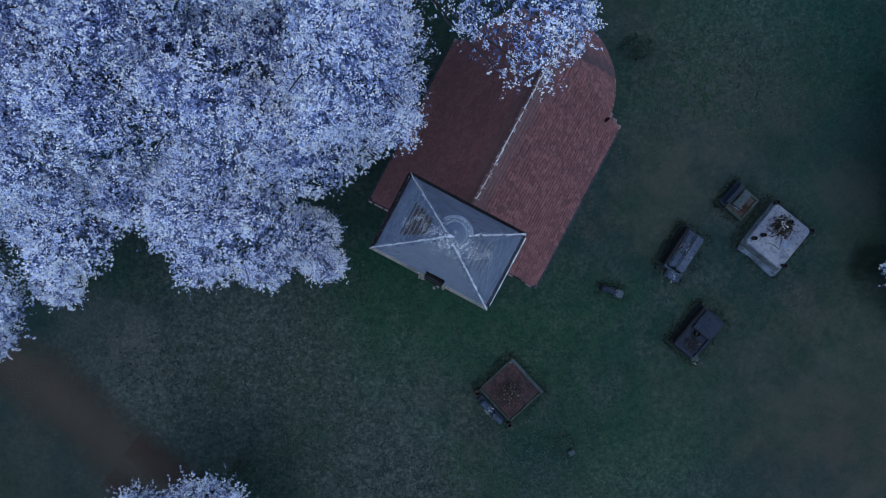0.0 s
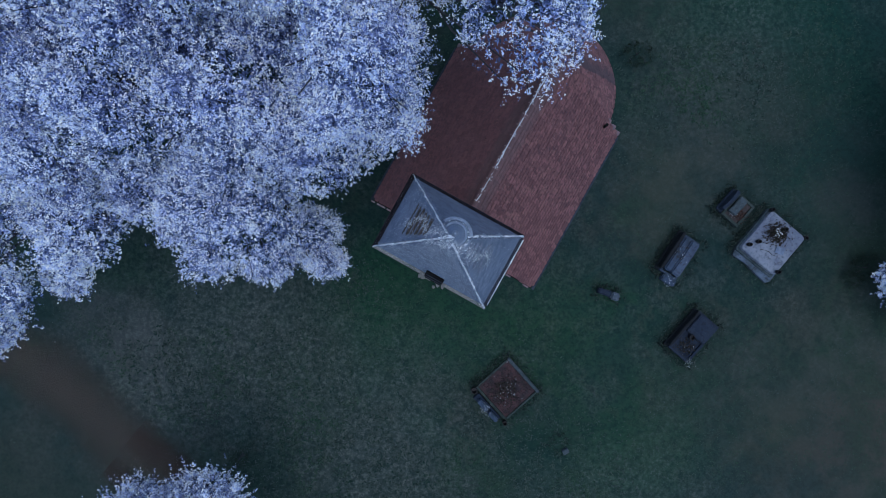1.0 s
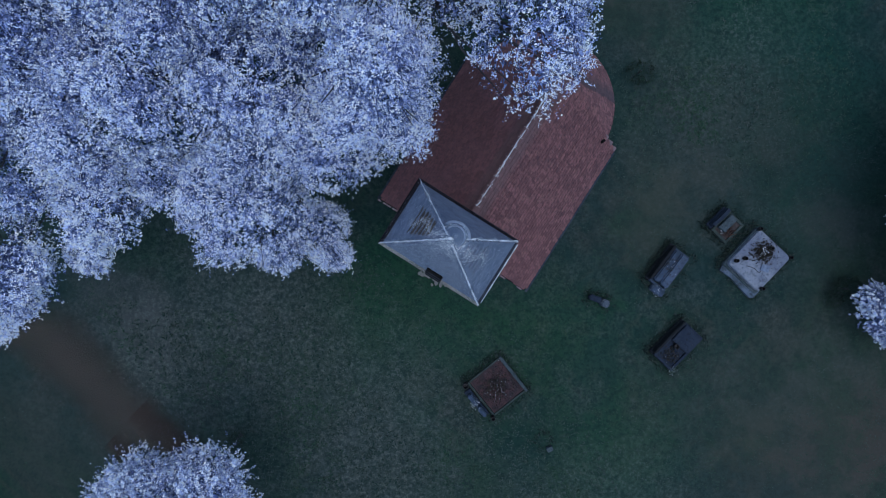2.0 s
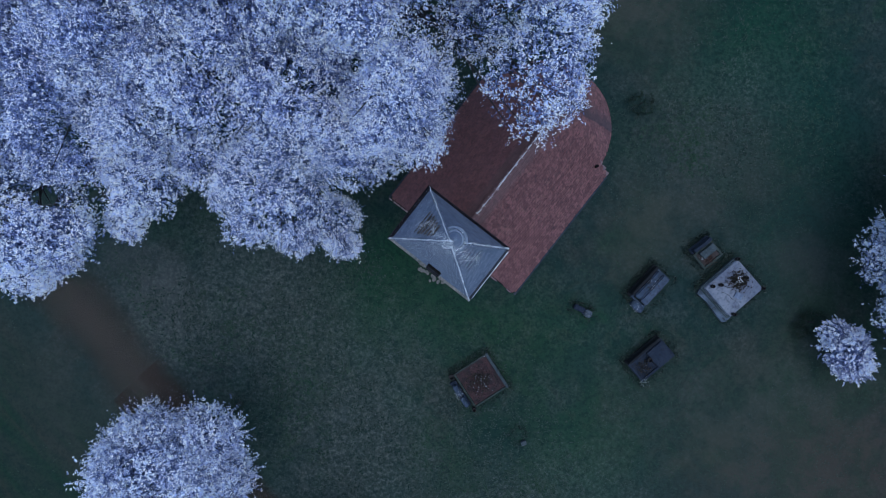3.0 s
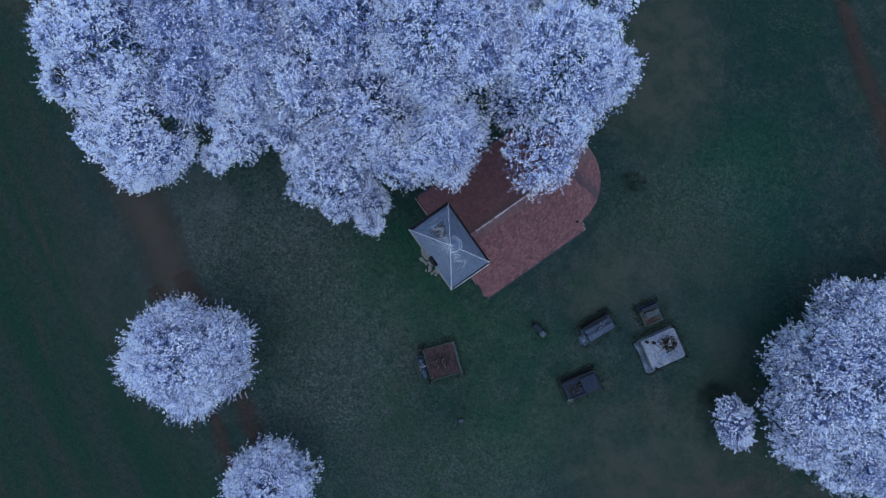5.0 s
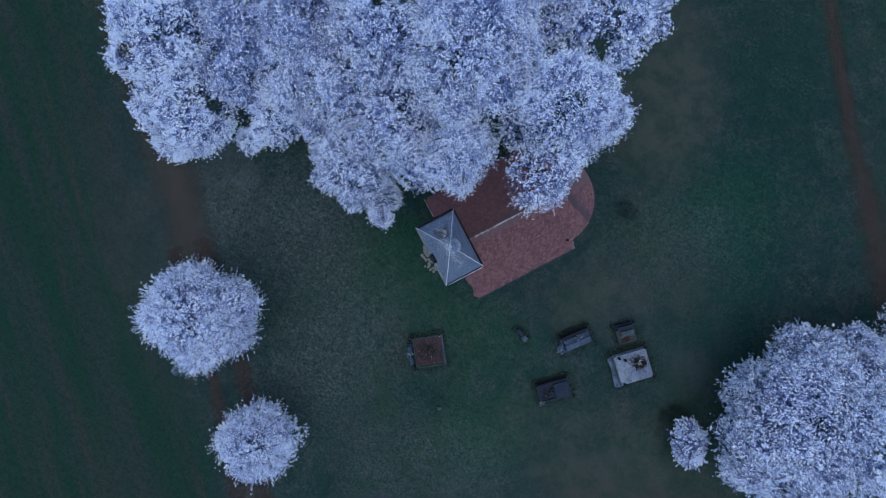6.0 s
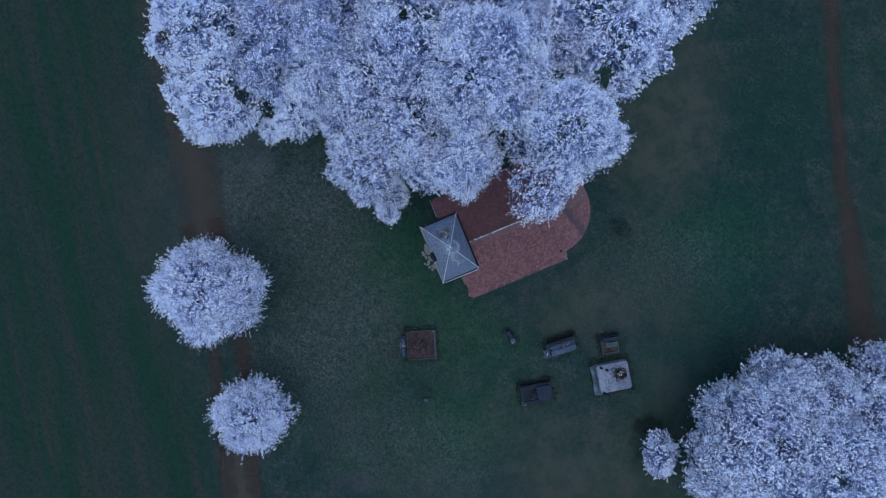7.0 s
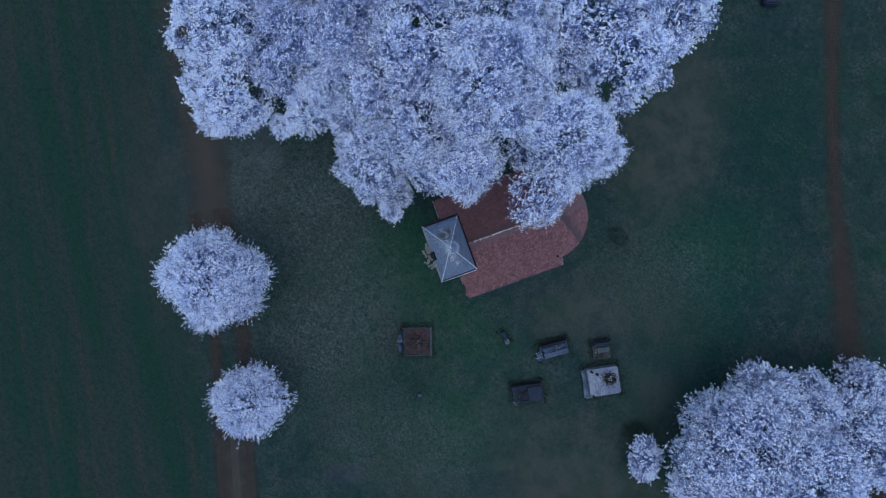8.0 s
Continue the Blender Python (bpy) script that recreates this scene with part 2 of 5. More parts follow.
def church_coords(n):
    """The church's own coordinates, also inside its parts."""
    m = n.t.nodes.new("ShaderNodeMapping")
    m.vector_type = "TEXTURE"
    geo = n.t.nodes.new("ShaderNodeNewGeometry")
    n.put(m.inputs["Vector"], geo.outputs["Position"])
    m.inputs["Location"].default_value = (0.18, 0.18, 0)
    m.inputs["Rotation"].default_value = (0, 0, radians(62.0))
    s = n.t.nodes.new("ShaderNodeSeparateXYZ")
    n.put(s.inputs[0], m.outputs[0])
    return s, m.outputs[0]


def roof_tiles(random_of):
    n, c = roof_tile_material(random_of)
    s, vec = church_coords(n)
    rag = n.noise(1.6, 5, 0.65, vec)
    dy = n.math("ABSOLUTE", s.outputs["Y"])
    # north slope mixed paler: its weak light is lifted in the tile colour
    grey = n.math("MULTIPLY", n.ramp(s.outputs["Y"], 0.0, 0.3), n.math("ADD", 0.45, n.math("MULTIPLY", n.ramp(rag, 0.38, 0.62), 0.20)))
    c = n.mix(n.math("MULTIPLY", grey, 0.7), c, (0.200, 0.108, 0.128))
    lichen = n.ramp(n.math("ADD", dy, n.math("MULTIPLY", rag, 0.35)), 0.62, 0.40)
    c = n.mix(n.math("MULTIPLY", lichen, 0.6), c, (0.122, 0.084, 0.094))
    # dark moss on the apse, ending sharply along one line down the slope
    edge = n.math("SUBTRACT", n.math("MULTIPLY", n.math("SUBTRACT", s.outputs["X"], 6.05), 0.83), n.math("MULTIPLY", s.outputs["Y"], -0.56))
    edge = n.math("ADD", edge, n.math("MULTIPLY", n.math("SUBTRACT", rag, 0.5), 0.25))
    moss = n.math("MULTIPLY", n.ramp(edge, -0.02, 0.06), n.ramp(n.math("ADD", edge, n.math("MULTIPLY", rag, 0.5)), 1.05, 0.40))
    moss = n.math("MULTIPLY", moss, n.ramp(s.outputs["X"], 6.2, 6.5))
    c = n.mix(n.math("MULTIPLY", moss, 0.85), c, (0.052, 0.040, 0.052))
    return n.done(c)


TILE_ONE, TILE_MANY = roof_tiles("object"), roof_tiles("island")


def slate_material(name, random_of):
    n = Nodes(name, 0.42)
    r = n.island() if random_of == "island" else n.random()
    big = n.noise(1.4, 5, 0.6)
    c = n.mix(r, (0.080, 0.106, 0.172), (0.134, 0.166, 0.252))
    c = n.mix(n.math("MULTIPLY", n.ramp(big, 0.45, 0.7), 0.45), c, (0.185, 0.222, 0.310))
    c = n.mix(n.math("MULTIPLY", n.ramp(n.noise(60, 3, 0.8), 0.55, 0.8), 0.6), c, (0.32, 0.37, 0.48))
    n.bump(n.noise(45, 3, 0.7), 0.3, 0.006)
    return n.done(c)


SLATE_ONE, SLATE_MANY = slate_material("slate", "object"), slate_material("slate_rest", "island")
LEAD = two_tone("pale_lead_flashing", (0.80, 0.84, 0.92), (0.30, 0.34, 0.44), 14.0, 0.7, 0.0, 40, 0.5, 0.5)
LEAD_GREY = two_tone("grey_lead", (0.22, 0.26, 0.36), (0.13, 0.16, 0.23), 8.0, 0.7)
DARK_LEAD = two_tone("dark_gutter_metal", (0.020, 0.025, 0.042), (0.045, 0.052, 0.075), 4.0, 0.8, 0.0)
FROST = two_tone("white_frost", (0.90, 0.93, 0.98), (0.62, 0.68, 0.82), 30.0, 0.6)
GUTTER_BROWN = two_tone("dark_brown_gutter", (0.040, 0.034, 0.046), (0.018, 0.018, 0.028), 7.0, 0.9)
MORTAR = two_tone("pale_ridge_mortar", (0.42, 0.36, 0.38), (0.24, 0.17, 0.19), 5.0, 0.9, fine=22, bump=0.6)
SHOULDER = two_tone("grey_pink_shoulder_stone", (0.20, 0.14, 0.16), (0.13, 0.10, 0.12), 4.0, 0.9)
VERGE_RED = two_tone("red_grey_verge_mortar", (0.150, 0.082, 0.090), (0.110, 0.068, 0.078), 4.0, 0.9)
PLASTER = two_tone("weathered_plaster", (0.46, 0.44, 0.42), (0.36, 0.34, 0.33), 0.8, 0.9)
TIMBER_DARK = two_tone("black_stained_timber", (0.0035, 0.0035, 0.005), (0.007, 0.007, 0.009), 3.0, 0.95)
LOUVRE_BROWN = two_tone("brown_louvre_timber", (0.095, 0.085, 0.085), (0.06, 0.057, 0.062), 3.0, 0.8)
PAVING = two_tone("pale_sandstone_paving", (0.20, 0.19, 0.19), (0.12, 0.125, 0.13), 1.8, 0.9, fine=16)
PALE_STONE = old_stone("pale_grave_stone", (0.185, 0.205, 0.265), (0.110, 0.128, 0.190), 1.3, 0.7, (0.25, 0.26, 0.31), 0.5)
GREY_STONE = old_stone("grey_grave_stone", (0.050, 0.066, 0.084), (0.028, 0.042, 0.052), 2.2, 0.75, (0.12, 0.14, 0.15))
BLUE_STONE = old_stone("blue_grey_granite", (0.036, 0.056, 0.105), (0.019, 0.033, 0.060), 2.6, 0.65, (0.10, 0.13, 0.18))
DARK_STONE = old_stone("dark_granite", (0.0100, 0.0165, 0.0340), (0.0165, 0.0245, 0.0440), 2.0, 0.85, (0.050, 0.052, 0.075), 0.45)
RED_GRAVEL = two_tone("red_brown_gravel", (0.066, 0.037, 0.042), (0.030, 0.025, 0.030), 3.6, 0.95, fine=34, bump=1.0)
EDGE_STONE = old_stone("grey_green_kerb_stone", (0.022, 0.034, 0.034), (0.038, 0.050, 0.050), 3.0, 0.85, (0.07, 0.085, 0.085))
DARK_BRONZE = two_tone("dark_bronze", (0.012, 0.013, 0.018), (0.025, 0.024, 0.028), 6.0, 0.45, 0.5)
PETAL_WHITE = two_tone("white_petals", (0.62, 0.64, 0.70), (0.45, 0.48, 0.56), 8.0)
PLANT_DARK = two_tone("dark_plant", (0.020, 0.024, 0.024), (0.045, 0.036, 0.030), 8.0)
BROWN_WREATH = two_tone("dry_brown_wreath", (0.055, 0.043, 0.044), (0.028, 0.025, 0.027), 9.0)
BLACK_STONE = old_stone("black_granite", (0.0050, 0.0065, 0.0110), (0.0080, 0.0100, 0.0150), 2.0, 0.8, (0.020, 0.024, 0.032), 0.35)
MARKER_STONE = old_stone("lichened_marker_stone", (0.060, 0.075, 0.105), (0.035, 0.048, 0.070), 5.0, 0.75, (0.26, 0.30, 0.36), 0.9)
BLUE_SMOOTH = old_stone("smooth_blue_granite", (0.050, 0.072, 0.125), (0.030, 0.046, 0.085), 1.6, 0.55, (0.09, 0.115, 0.165), 0.4)
APRON_STONE = old_stone("blue_grey_apron_stone", (0.085, 0.112, 0.165), (0.045, 0.062, 0.088), 1.8, 0.8, (0.12, 0.14, 0.16), 0.5)
PALE_PLAQUE = two_tone("pale_blue_plaque", (0.150, 0.190, 0.290), (0.10, 0.13, 0.21), 6.0, 0.5)
PETAL_GREY = two_tone("grey_white_petals", (0.30, 0.34, 0.34), (0.16, 0.19, 0.19), 8.0)
RUST_PETAL = two_tone("rust_brown_petals", (0.085, 0.042, 0.035), (0.045, 0.030, 0.028), 8.0)
GROUND, GRASS = ground_material(), grass_material()


# ---- small mesh helpers ----
def part(name, bm, material, parent, label=""):
    """Links a bmesh as one mesh object under a thing or a part."""
    me = bpy.data.meshes.new(name)
    bm.to_mesh(me)
    bm.free()
    me.materials.append(material)
    ob = new(name, me)
    ob.parent = parent
    return tagged(ob, label) if label else ob


def thing(name, m, label, category, group="", kind=""):
    """An empty at a thing's base that parents its parts."""
    ob = new(name)
    ob.empty_display_size = 0.2
    ob.matrix_world = m
    return tagged(ob, label, category, group, kind)


def box(bm, x0, x1, y0, y1, z0, z1, bevel=0.0, m=None, segs=2):
    r = bmesh.ops.create_cube(bm, size=1.0)
    vs = r["verts"]
    bmesh.ops.transform(bm, verts=vs, matrix=Matrix.Translation(((x0 + x1) / 2, (y0 + y1) / 2, (z0 + z1) / 2)) @ Matrix.Diagonal((x1 - x0, y1 - y0, z1 - z0, 1)))
    if bevel:
        es = list({e for v in vs for e in v.link_edges})
        g = bmesh.ops.bevel(bm, geom=es, offset=bevel, segments=segs, affect="EDGES")
        vs = list({v for f in g["faces"] for v in f.verts} | {v for v in vs if v.is_valid})
    if m is not None:
        bmesh.ops.transform(bm, verts=[v for v in vs if v.is_valid], matrix=m)
    return bm


def boxed(*a, **k):
    return box(bmesh.new(), *a, **k)


def tube(bm, pts, radii, sides=7):
    """A tapered tube along points, closed at its ends."""
    rings = []
    for i, p in enumerate(pts):
        d = (pts[min(i + 1, len(pts) - 1)] - pts[max(i - 1, 0)]).normalized()
        u = d.orthogonal().normalized()
        v = d.cross(u)
        rings.append([bm.verts.new(p + (u * math.cos(q) + v * math.sin(q)) * radii[i]) for q in (2 * math.pi * k / sides for k in range(sides))])
    for a, b in zip(rings, rings[1:]):
        # the ring that starts nearest, so that the tube does not twist
        s = min(range(sides), key=lambda k: (b[k].co - a[0].co).length)
        for k in range(sides):
            bm.faces.new((a[k], a[(k + 1) % sides], b[(k + 1 + s) % sides], b[(k + s) % sides]))
    bm.faces.new(rings[0][::-1]), bm.faces.new(rings[-1])
    return bm


def raw_mesh(name, verts, faces, material, smooth=False):
    """A mesh straight from arrays: faces all have the same number of corners."""
    me = bpy.data.meshes.new(name)
    nv, (nf, k) = len(verts), faces.shape
    me.vertices.add(nv)
    me.vertices.foreach_set("co", np.asarray(verts, dtype=np.float32).ravel())
    me.loops.add(nf * k)
    me.loops.foreach_set("vertex_index", faces.astype(np.int32).ravel())
    me.polygons.add(nf)
    me.polygons.foreach_set("loop_start", np.arange(0, nf * k, k, dtype=np.int32))
    me.materials.append(material)
    me.update(calc_edges=True)
    me.validate()
    if smooth:
        me.shade_smooth()
    return me


# ---- the ground ----
def axis_steps():
    near = np.arange(-60, 60.1, 0.8)
    far = np.array([70, 85, 110, 150, 220, 340, 520, 800, 1300, 2000, 3000.0])
    return np.concatenate([-far[::-1], near, far])


def lie(x, y):
    """The height of the ground."""
    k = math.exp(-((x * x + y * y) / 3000.0))
    return k * 0.10 * noise.noise(Vector((x * 0.11, y * 0.11, 3.0))) - 0.05


steps = axis_steps()
gv = np.array([(x, y, lie(x, y)) for y in steps for x in steps])
nx = len(steps)
idx = np.arange(nx * nx).reshape(nx, nx)
gf = np.stack([idx[:-1, :-1], idx[:-1, 1:], idx[1:, 1:], idx[1:, :-1]], -1).reshape(-1, 4)
ground = new("ground", raw_mesh("ground", gv, gf, GROUND, True))
tagged(ground, "dark green churchyard grass with paler worn patches", "grass", kind="structure")


def strip(name, centre, widths, material, label, lift):
    """A track of bare earth along a bent line."""
    bm = bmesh.new()
    uvl = bm.loops.layers.uv.new("UVMap")
    rows, n = [], 0
    pts = [Vector((x, y, 0)) for x, y in centre]
    dense, w = [], []
    for i in range(len(pts) - 1):
        k = max(2, int((pts[i + 1] - pts[i]).length / 0.8))
        for j in range(k):
            dense.append(pts[i].lerp(pts[i + 1], j / k)), w.append(widths[i] + (widths[i + 1] - widths[i]) * j / k)
    for i in range(1, len(dense) - 1):
        d = (dense[i + 1] - dense[i - 1]).normalized()
        s = Vector((-d.y, d.x, 0))
        row = []
        for q in (0, 0.25, 0.5, 0.75, 1):
            p = dense[i] + s * (q - 0.5) * w[i]
            row.append((bm.verts.new((p.x, p.y, lie(p.x, p.y) + lift)), q, i))
        rows.append(row)
    for a, b in zip(rows, rows[1:]):
        for k in range(4):
            f = bm.faces.new((a[k][0], a[k + 1][0], b[k + 1][0], b[k][0]))
            for loop, (_, q, i) in zip(f.loops, (a[k], a[k + 1], b[k + 1], b[k])):
                loop[uvl].uv = (q, i * 0.1)
    me = bpy.data.meshes.new(name)
    bm.to_mesh(me), bm.free()
    me.materials.append(material)
    return tagged(new(name, me), label, "dirt track", kind="structure")


EARTH = track_material("brown_earth", (0.0600, 0.0530, 0.0485), (0.0740, 0.0610, 0.0545), 0.6, 0.62)
EARTH_RUT = track_material("rutted_earth", (0.0450, 0.0355, 0.0335), (0.0560, 0.0415, 0.0380), 1.3, 0.60)
EARTH_RED = track_material("red_brown_earth", (0.0480, 0.0345, 0.0315), (0.0610, 0.0425, 0.0380), 0.9, 0.55)
TRACK = "brown earth cart track worn into the grass beside the churchyard"
strip("dirt_road", [(-46, 14.9), (-30, 2.7), (-17.5, -6.8), (-12.4, -11.0), (-9.2, -13.9)], [5.0, 5.0, 4.6, 4.2, 1.0], EARTH, TRACK, 0.012)
strip("dirt_road", [(-4.6, -18.2), (-1.0, -21.8), (14, -36), (30, -50)], [0.8, 2.8, 2.6, 2.6], EARTH, TRACK, 0.012)
for off, wide in ((-1.05, 1.9), (1.0, 1.4)):
    strip("wheel_rut", [(-15.5 - off * 0.6, -9.0 - off * 0.8), (-7.4 - off * 0.62, -15.4 - off * 0.78), (-1.2 - off * 0.7, -21.6 - off * 0.7), (14 - off * 0.7, -36 - off * 0.7)], [wide, wide, 1.5, 1.5], EARTH_RUT, "red-brown wheel rut in the cart track", 0.018)
strip("dirt_path", [(-22, 62), (-4, 44.5), (8.8, 32.0), (12.2, 27.9), (15.6, 24.4), (18.4, 21.6), (22.2, 18.0), (27.0, 13.6), (44, -0.4), (60, -16.4)], [2.4, 2.4, 2.2, 1.7, 1.5, 1.8, 2.6, 3.6, 4.2, 4.2], EARTH_RED, "narrow red-brown earth footpath across the grass", 0.012)


def grass_tufts():
    """Short blades in clumps over the ground that the camera passes nearest."""
    rng = np.random.default_rng(4)
    n = 60000
    cx, cy = rng.uniform(-27, 30, n), rng.uniform(-25, 27, n)
    keep = np.array([noise.noise(Vector((x * 0.22, y * 0.22, 1.0))) + 0.5 * noise.noise(Vector((x * 0.9, y * 0.9, 5.0))) for x, y in zip(cx, cy)]) > -0.12
    # no blades inside the church, under the graves or on the cart track
    u, v = (cx - 0.18) * 0.470 + (cy - 0.18) * 0.883, -(cx - 0.18) * 0.883 + (cy - 0.18) * 0.470
    keep &= ~((u > -2.2) & (u < 9.2) & (np.abs(v) < 3.3))
    for gx, gy, r in ((2.87, -6.3, 1.3), (14.65, 0.65, 1.55), (13.2, 2.1, 0.8), (10.6, -0.1, 0.8), (11.3, -3.7, 1.0), (10.2, -1.0, 0.5), (11.6, 0.8, 0.4)):
        keep &= np.hypot(cx - gx, cy - gy) > r
    side = cx * math.sin(radians(39.5)) + cy * math.cos(radians(39.5))
    keep &= ~((side < -14.2) & (rng.random(n) < 0.9))
    cx, cy = cx[keep], cy[keep]
    n = len(cx)
    dryness = sum(np.exp(-(((cx - x) / r) ** 2 + ((cy - y) / r) ** 2)) for x, y, r in ((-7.9, -5.0, 5.5), (-2.7, -10.6, 5.5), (-13.4, -5.6, 3.0), (6.5, -12.5, 4.0), (12.5, 8.6, 4.0)))
    big = 0.75 + 0.75 * np.clip(dryness, 0, 1)
    vs, k = [], 4
    for j in range(k):
        a = rng.uniform(0, 2 * math.pi, n)
        ln, h, w = rng.uniform(0.06, 0.16, n) * big, rng.uniform(0.02, 0.07, n) * big, rng.uniform(0.015, 0.038, n) * big
        z = np.array([lie(x, y) for x, y in zip(cx, cy)]) - 0.01 if j == 0 else z
        ox, oy = cx + rng.normal(0, 0.05, n), cy + rng.normal(0, 0.05, n)
        dx, dy = np.cos(a), np.sin(a)
        vs.append(np.stack([np.stack([ox - dy * w, oy + dx * w, z], -1), np.stack([ox + dy * w, oy - dx * w, z], -1), np.stack([ox + dx * ln, oy + dy * ln, z + h], -1)], 1))
    vs = np.concatenate(vs).reshape(-1, 3)
    ob = new("grass_tufts", raw_mesh("grass_tufts", vs, np.arange(len(vs)).reshape(-1, 3), GRASS))
    tagged(ob, "short dark green grass blades with grey-green tips", "grass", kind="stuff")


grass_tufts()


# ---- the church: x runs east along its ridge, y north ----
CHURCH = pose(0.18, 0.18, 0, 0, 0, 62.0)
church = thing("church", CHURCH, "small plastered village church with red tiled roof and slate tower", "church")
EAVE, RIDGE, HALF, LENGTH = 5.0, 8.26, 3.16, 6.12
APSE_R, APSE_X, APSE_TOP = 2.72, 6.25, 7.95
TW_X, TW_Y, TW_A, TW_B, TW_EAVE, TW_TOP = -0.04, 0.13, 0.945, 1.465, 10.15, 13.3


def nave_walls():
    for name, y0, y1 in (("wall_south", -2.95, -2.5), ("wall_north", 2.5, 2.95)):
        part(name, boxed(0.15, 6.0, y0, y1, -0.3, 4.88), PLASTER, church)
    for name, x0, x1 in (("gable_west", 0.15, 0.6), ("gable_east", 5.55, 6.0)):
        bm = bmesh.new()
        outline = [(-2.498, -0.3), (2.498, -0.3), (2.498, 5.25), (0, 7.95), (-2.498, 5.25)]
        a, b = [bm.verts.new((x0, y, z)) for y, z in outline], [bm.verts.new((x1, y, z)) for y, z in outline]
        bm.faces.new(a[::-1]), bm.faces.new(b)
        for i in range(5):
            bm.faces.new((a[i], a[(i + 1) % 5], b[(i + 1) % 5], b[i]))
        part(name, bm, PLASTER, church)
    bm = bmesh.new()
    for r0, flip in ((2.5, False), (2.1, True)):
        ring = [(APSE_X - 0.25 + r0 * math.sin(q), -r0 * math.cos(q)) for q in (math.pi * i / 24 for i in range(25))]
        lo, hi = [bm.verts.new((x, y, -0.3)) for x, y in ring], [bm.verts.new((x, y, 4.88)) for x, y in ring]
        for i in range(24):
            f = (lo[i], lo[i + 1], hi[i + 1], hi[i])
            bm.faces.new(f[::-1] if flip else f)
    part("apse_wall", bm, PLASTER, church)
    # tower shaft: four walls
    a, b, th = TW_A - 0.12, TW_B - 0.12, 0.3
    for name, q in (("tower_wall_west", (TW_X - a, TW_X - a + th, TW_Y - b, TW_Y + b)), ("tower_wall_east", (TW_X + a - th, TW_X + a, TW_Y - b, TW_Y + b)),
                    ("tower_wall_south", (TW_X - a + th, TW_X + a - th, TW_Y - b, TW_Y - b + th)), ("tower_wall_north", (TW_X - a + th, TW_X + a - th, TW_Y + b - th, TW_Y + b))):
        part(name, boxed(*q, -0.3, TW_EAVE - 0.06), PLASTER, church)


nave_walls()


def decks():
    """The closed boards under the tiles."""
    for name, s in (("roof_deck_south", -1), ("roof_deck_north", 1)):
        bm = bmesh.new()
        pr = [(s * (HALF - 0.04), EAVE - 0.10), (0, RIDGE - 0.10), (0, RIDGE - 0.25), (s * (HALF - 0.04), EAVE - 0.25)]
        a, b = [bm.verts.new((0.03, y, z)) for y, z in pr], [bm.verts.new((LENGTH - 0.03, y, z)) for y, z in pr]
        bm.faces.new(a), bm.faces.new(b[::-1])
        for i in range(4):
            bm.faces.new((a[i], b[i], b[(i + 1) % 4], a[(i + 1) % 4]))
        bmesh.ops.recalc_face_normals(bm, faces=bm.faces)
        part(name, bm, TIMBER_DARK, church)
    bm = bmesh.new()
    top = bm.verts.new((APSE_X - 0.2, 0, APSE_TOP - 0.1))
    ring = [bm.verts.new((APSE_X - 0.2 + (APSE_R - 0.05) * math.sin(q), -(APSE_R - 0.05) * math.cos(q), EAVE - 0.1)) for q in (math.pi * i / 24 for i in range(25))]
    for i in range(24):
        bm.faces.new((ring[i], ring[i + 1], top))
    bm.faces.new([top, ring[-1], *ring[::-1][1:]])
    part("roof_deck_apse", bm, TIMBER_DARK, church)


decks()


def tile_mesh(name, w, ln, th, material):
    """One plain clay tile with a rounded tail; x across, y up the slope."""
    bm = bmesh.new()
    tail = [(-w / 2, 0.03), (-w / 4, 0.008), (0, 0), (w / 4, 0.008), (w / 2, 0.03)]
    ring = tail + [(w / 2, ln), (-w / 2, ln)]
    lo, hi = [bm.verts.new((x, y, 0)) for x, y in ring], [bm.verts.new((x, y, th)) for x, y in ring]
    bm.faces.new(hi)
    for i in range(6):
        bm.faces.new((lo[i], lo[i + 1], hi[i + 1], hi[i]))
    me = bpy.data.meshes.new(name)
    bm.to_mesh(me), bm.free()
    me.materials.append(material)
    return me


def joined(name, me, mats, material, parent, label):
    """The rest of many alike pieces, as one mesh."""
    base = np.array([v.co[:] for v in me.vertices])
    vs = np.concatenate([base @ np.array(m.to_3x3()).T + np.array(m.translation) for m in mats])
    out, off = bpy.data.meshes.new(name), 0
    polys = [tuple(p.vertices) for p in me.polygons]
    faces = [tuple(i + k * len(base) for i in p) for k in range(len(mats)) for p in polys]
    out.from_pydata(vs.tolist(), [], faces)
    out.materials.append(material)
    ob = new(name, out)
    ob.parent = parent
    return tagged(ob, label, kind="stuff")


def lay(pieces, name, rest_name, w, ln, th, mats_one, material_one, material_many, parent, label):
    """Lays the nearest pieces one by one, and the others as one mesh."""
    me = tile_mesh(name, w, ln, th, material_one)
    for m in pieces:
        ob = new(name, me)
        ob.parent = parent
        ob.matrix_local = m
    joined(rest_name, me, mats_one, material_many, parent, label)


def jitter(rng, k=1.0):
    return pose(rng.gauss(0, 0.006 * k), rng.gauss(0, 0.006 * k), 0, rng.gauss(0, 1.1 * k), rng.gauss(0, 0.8 * k), rng.gauss(0, 1.3 * k))


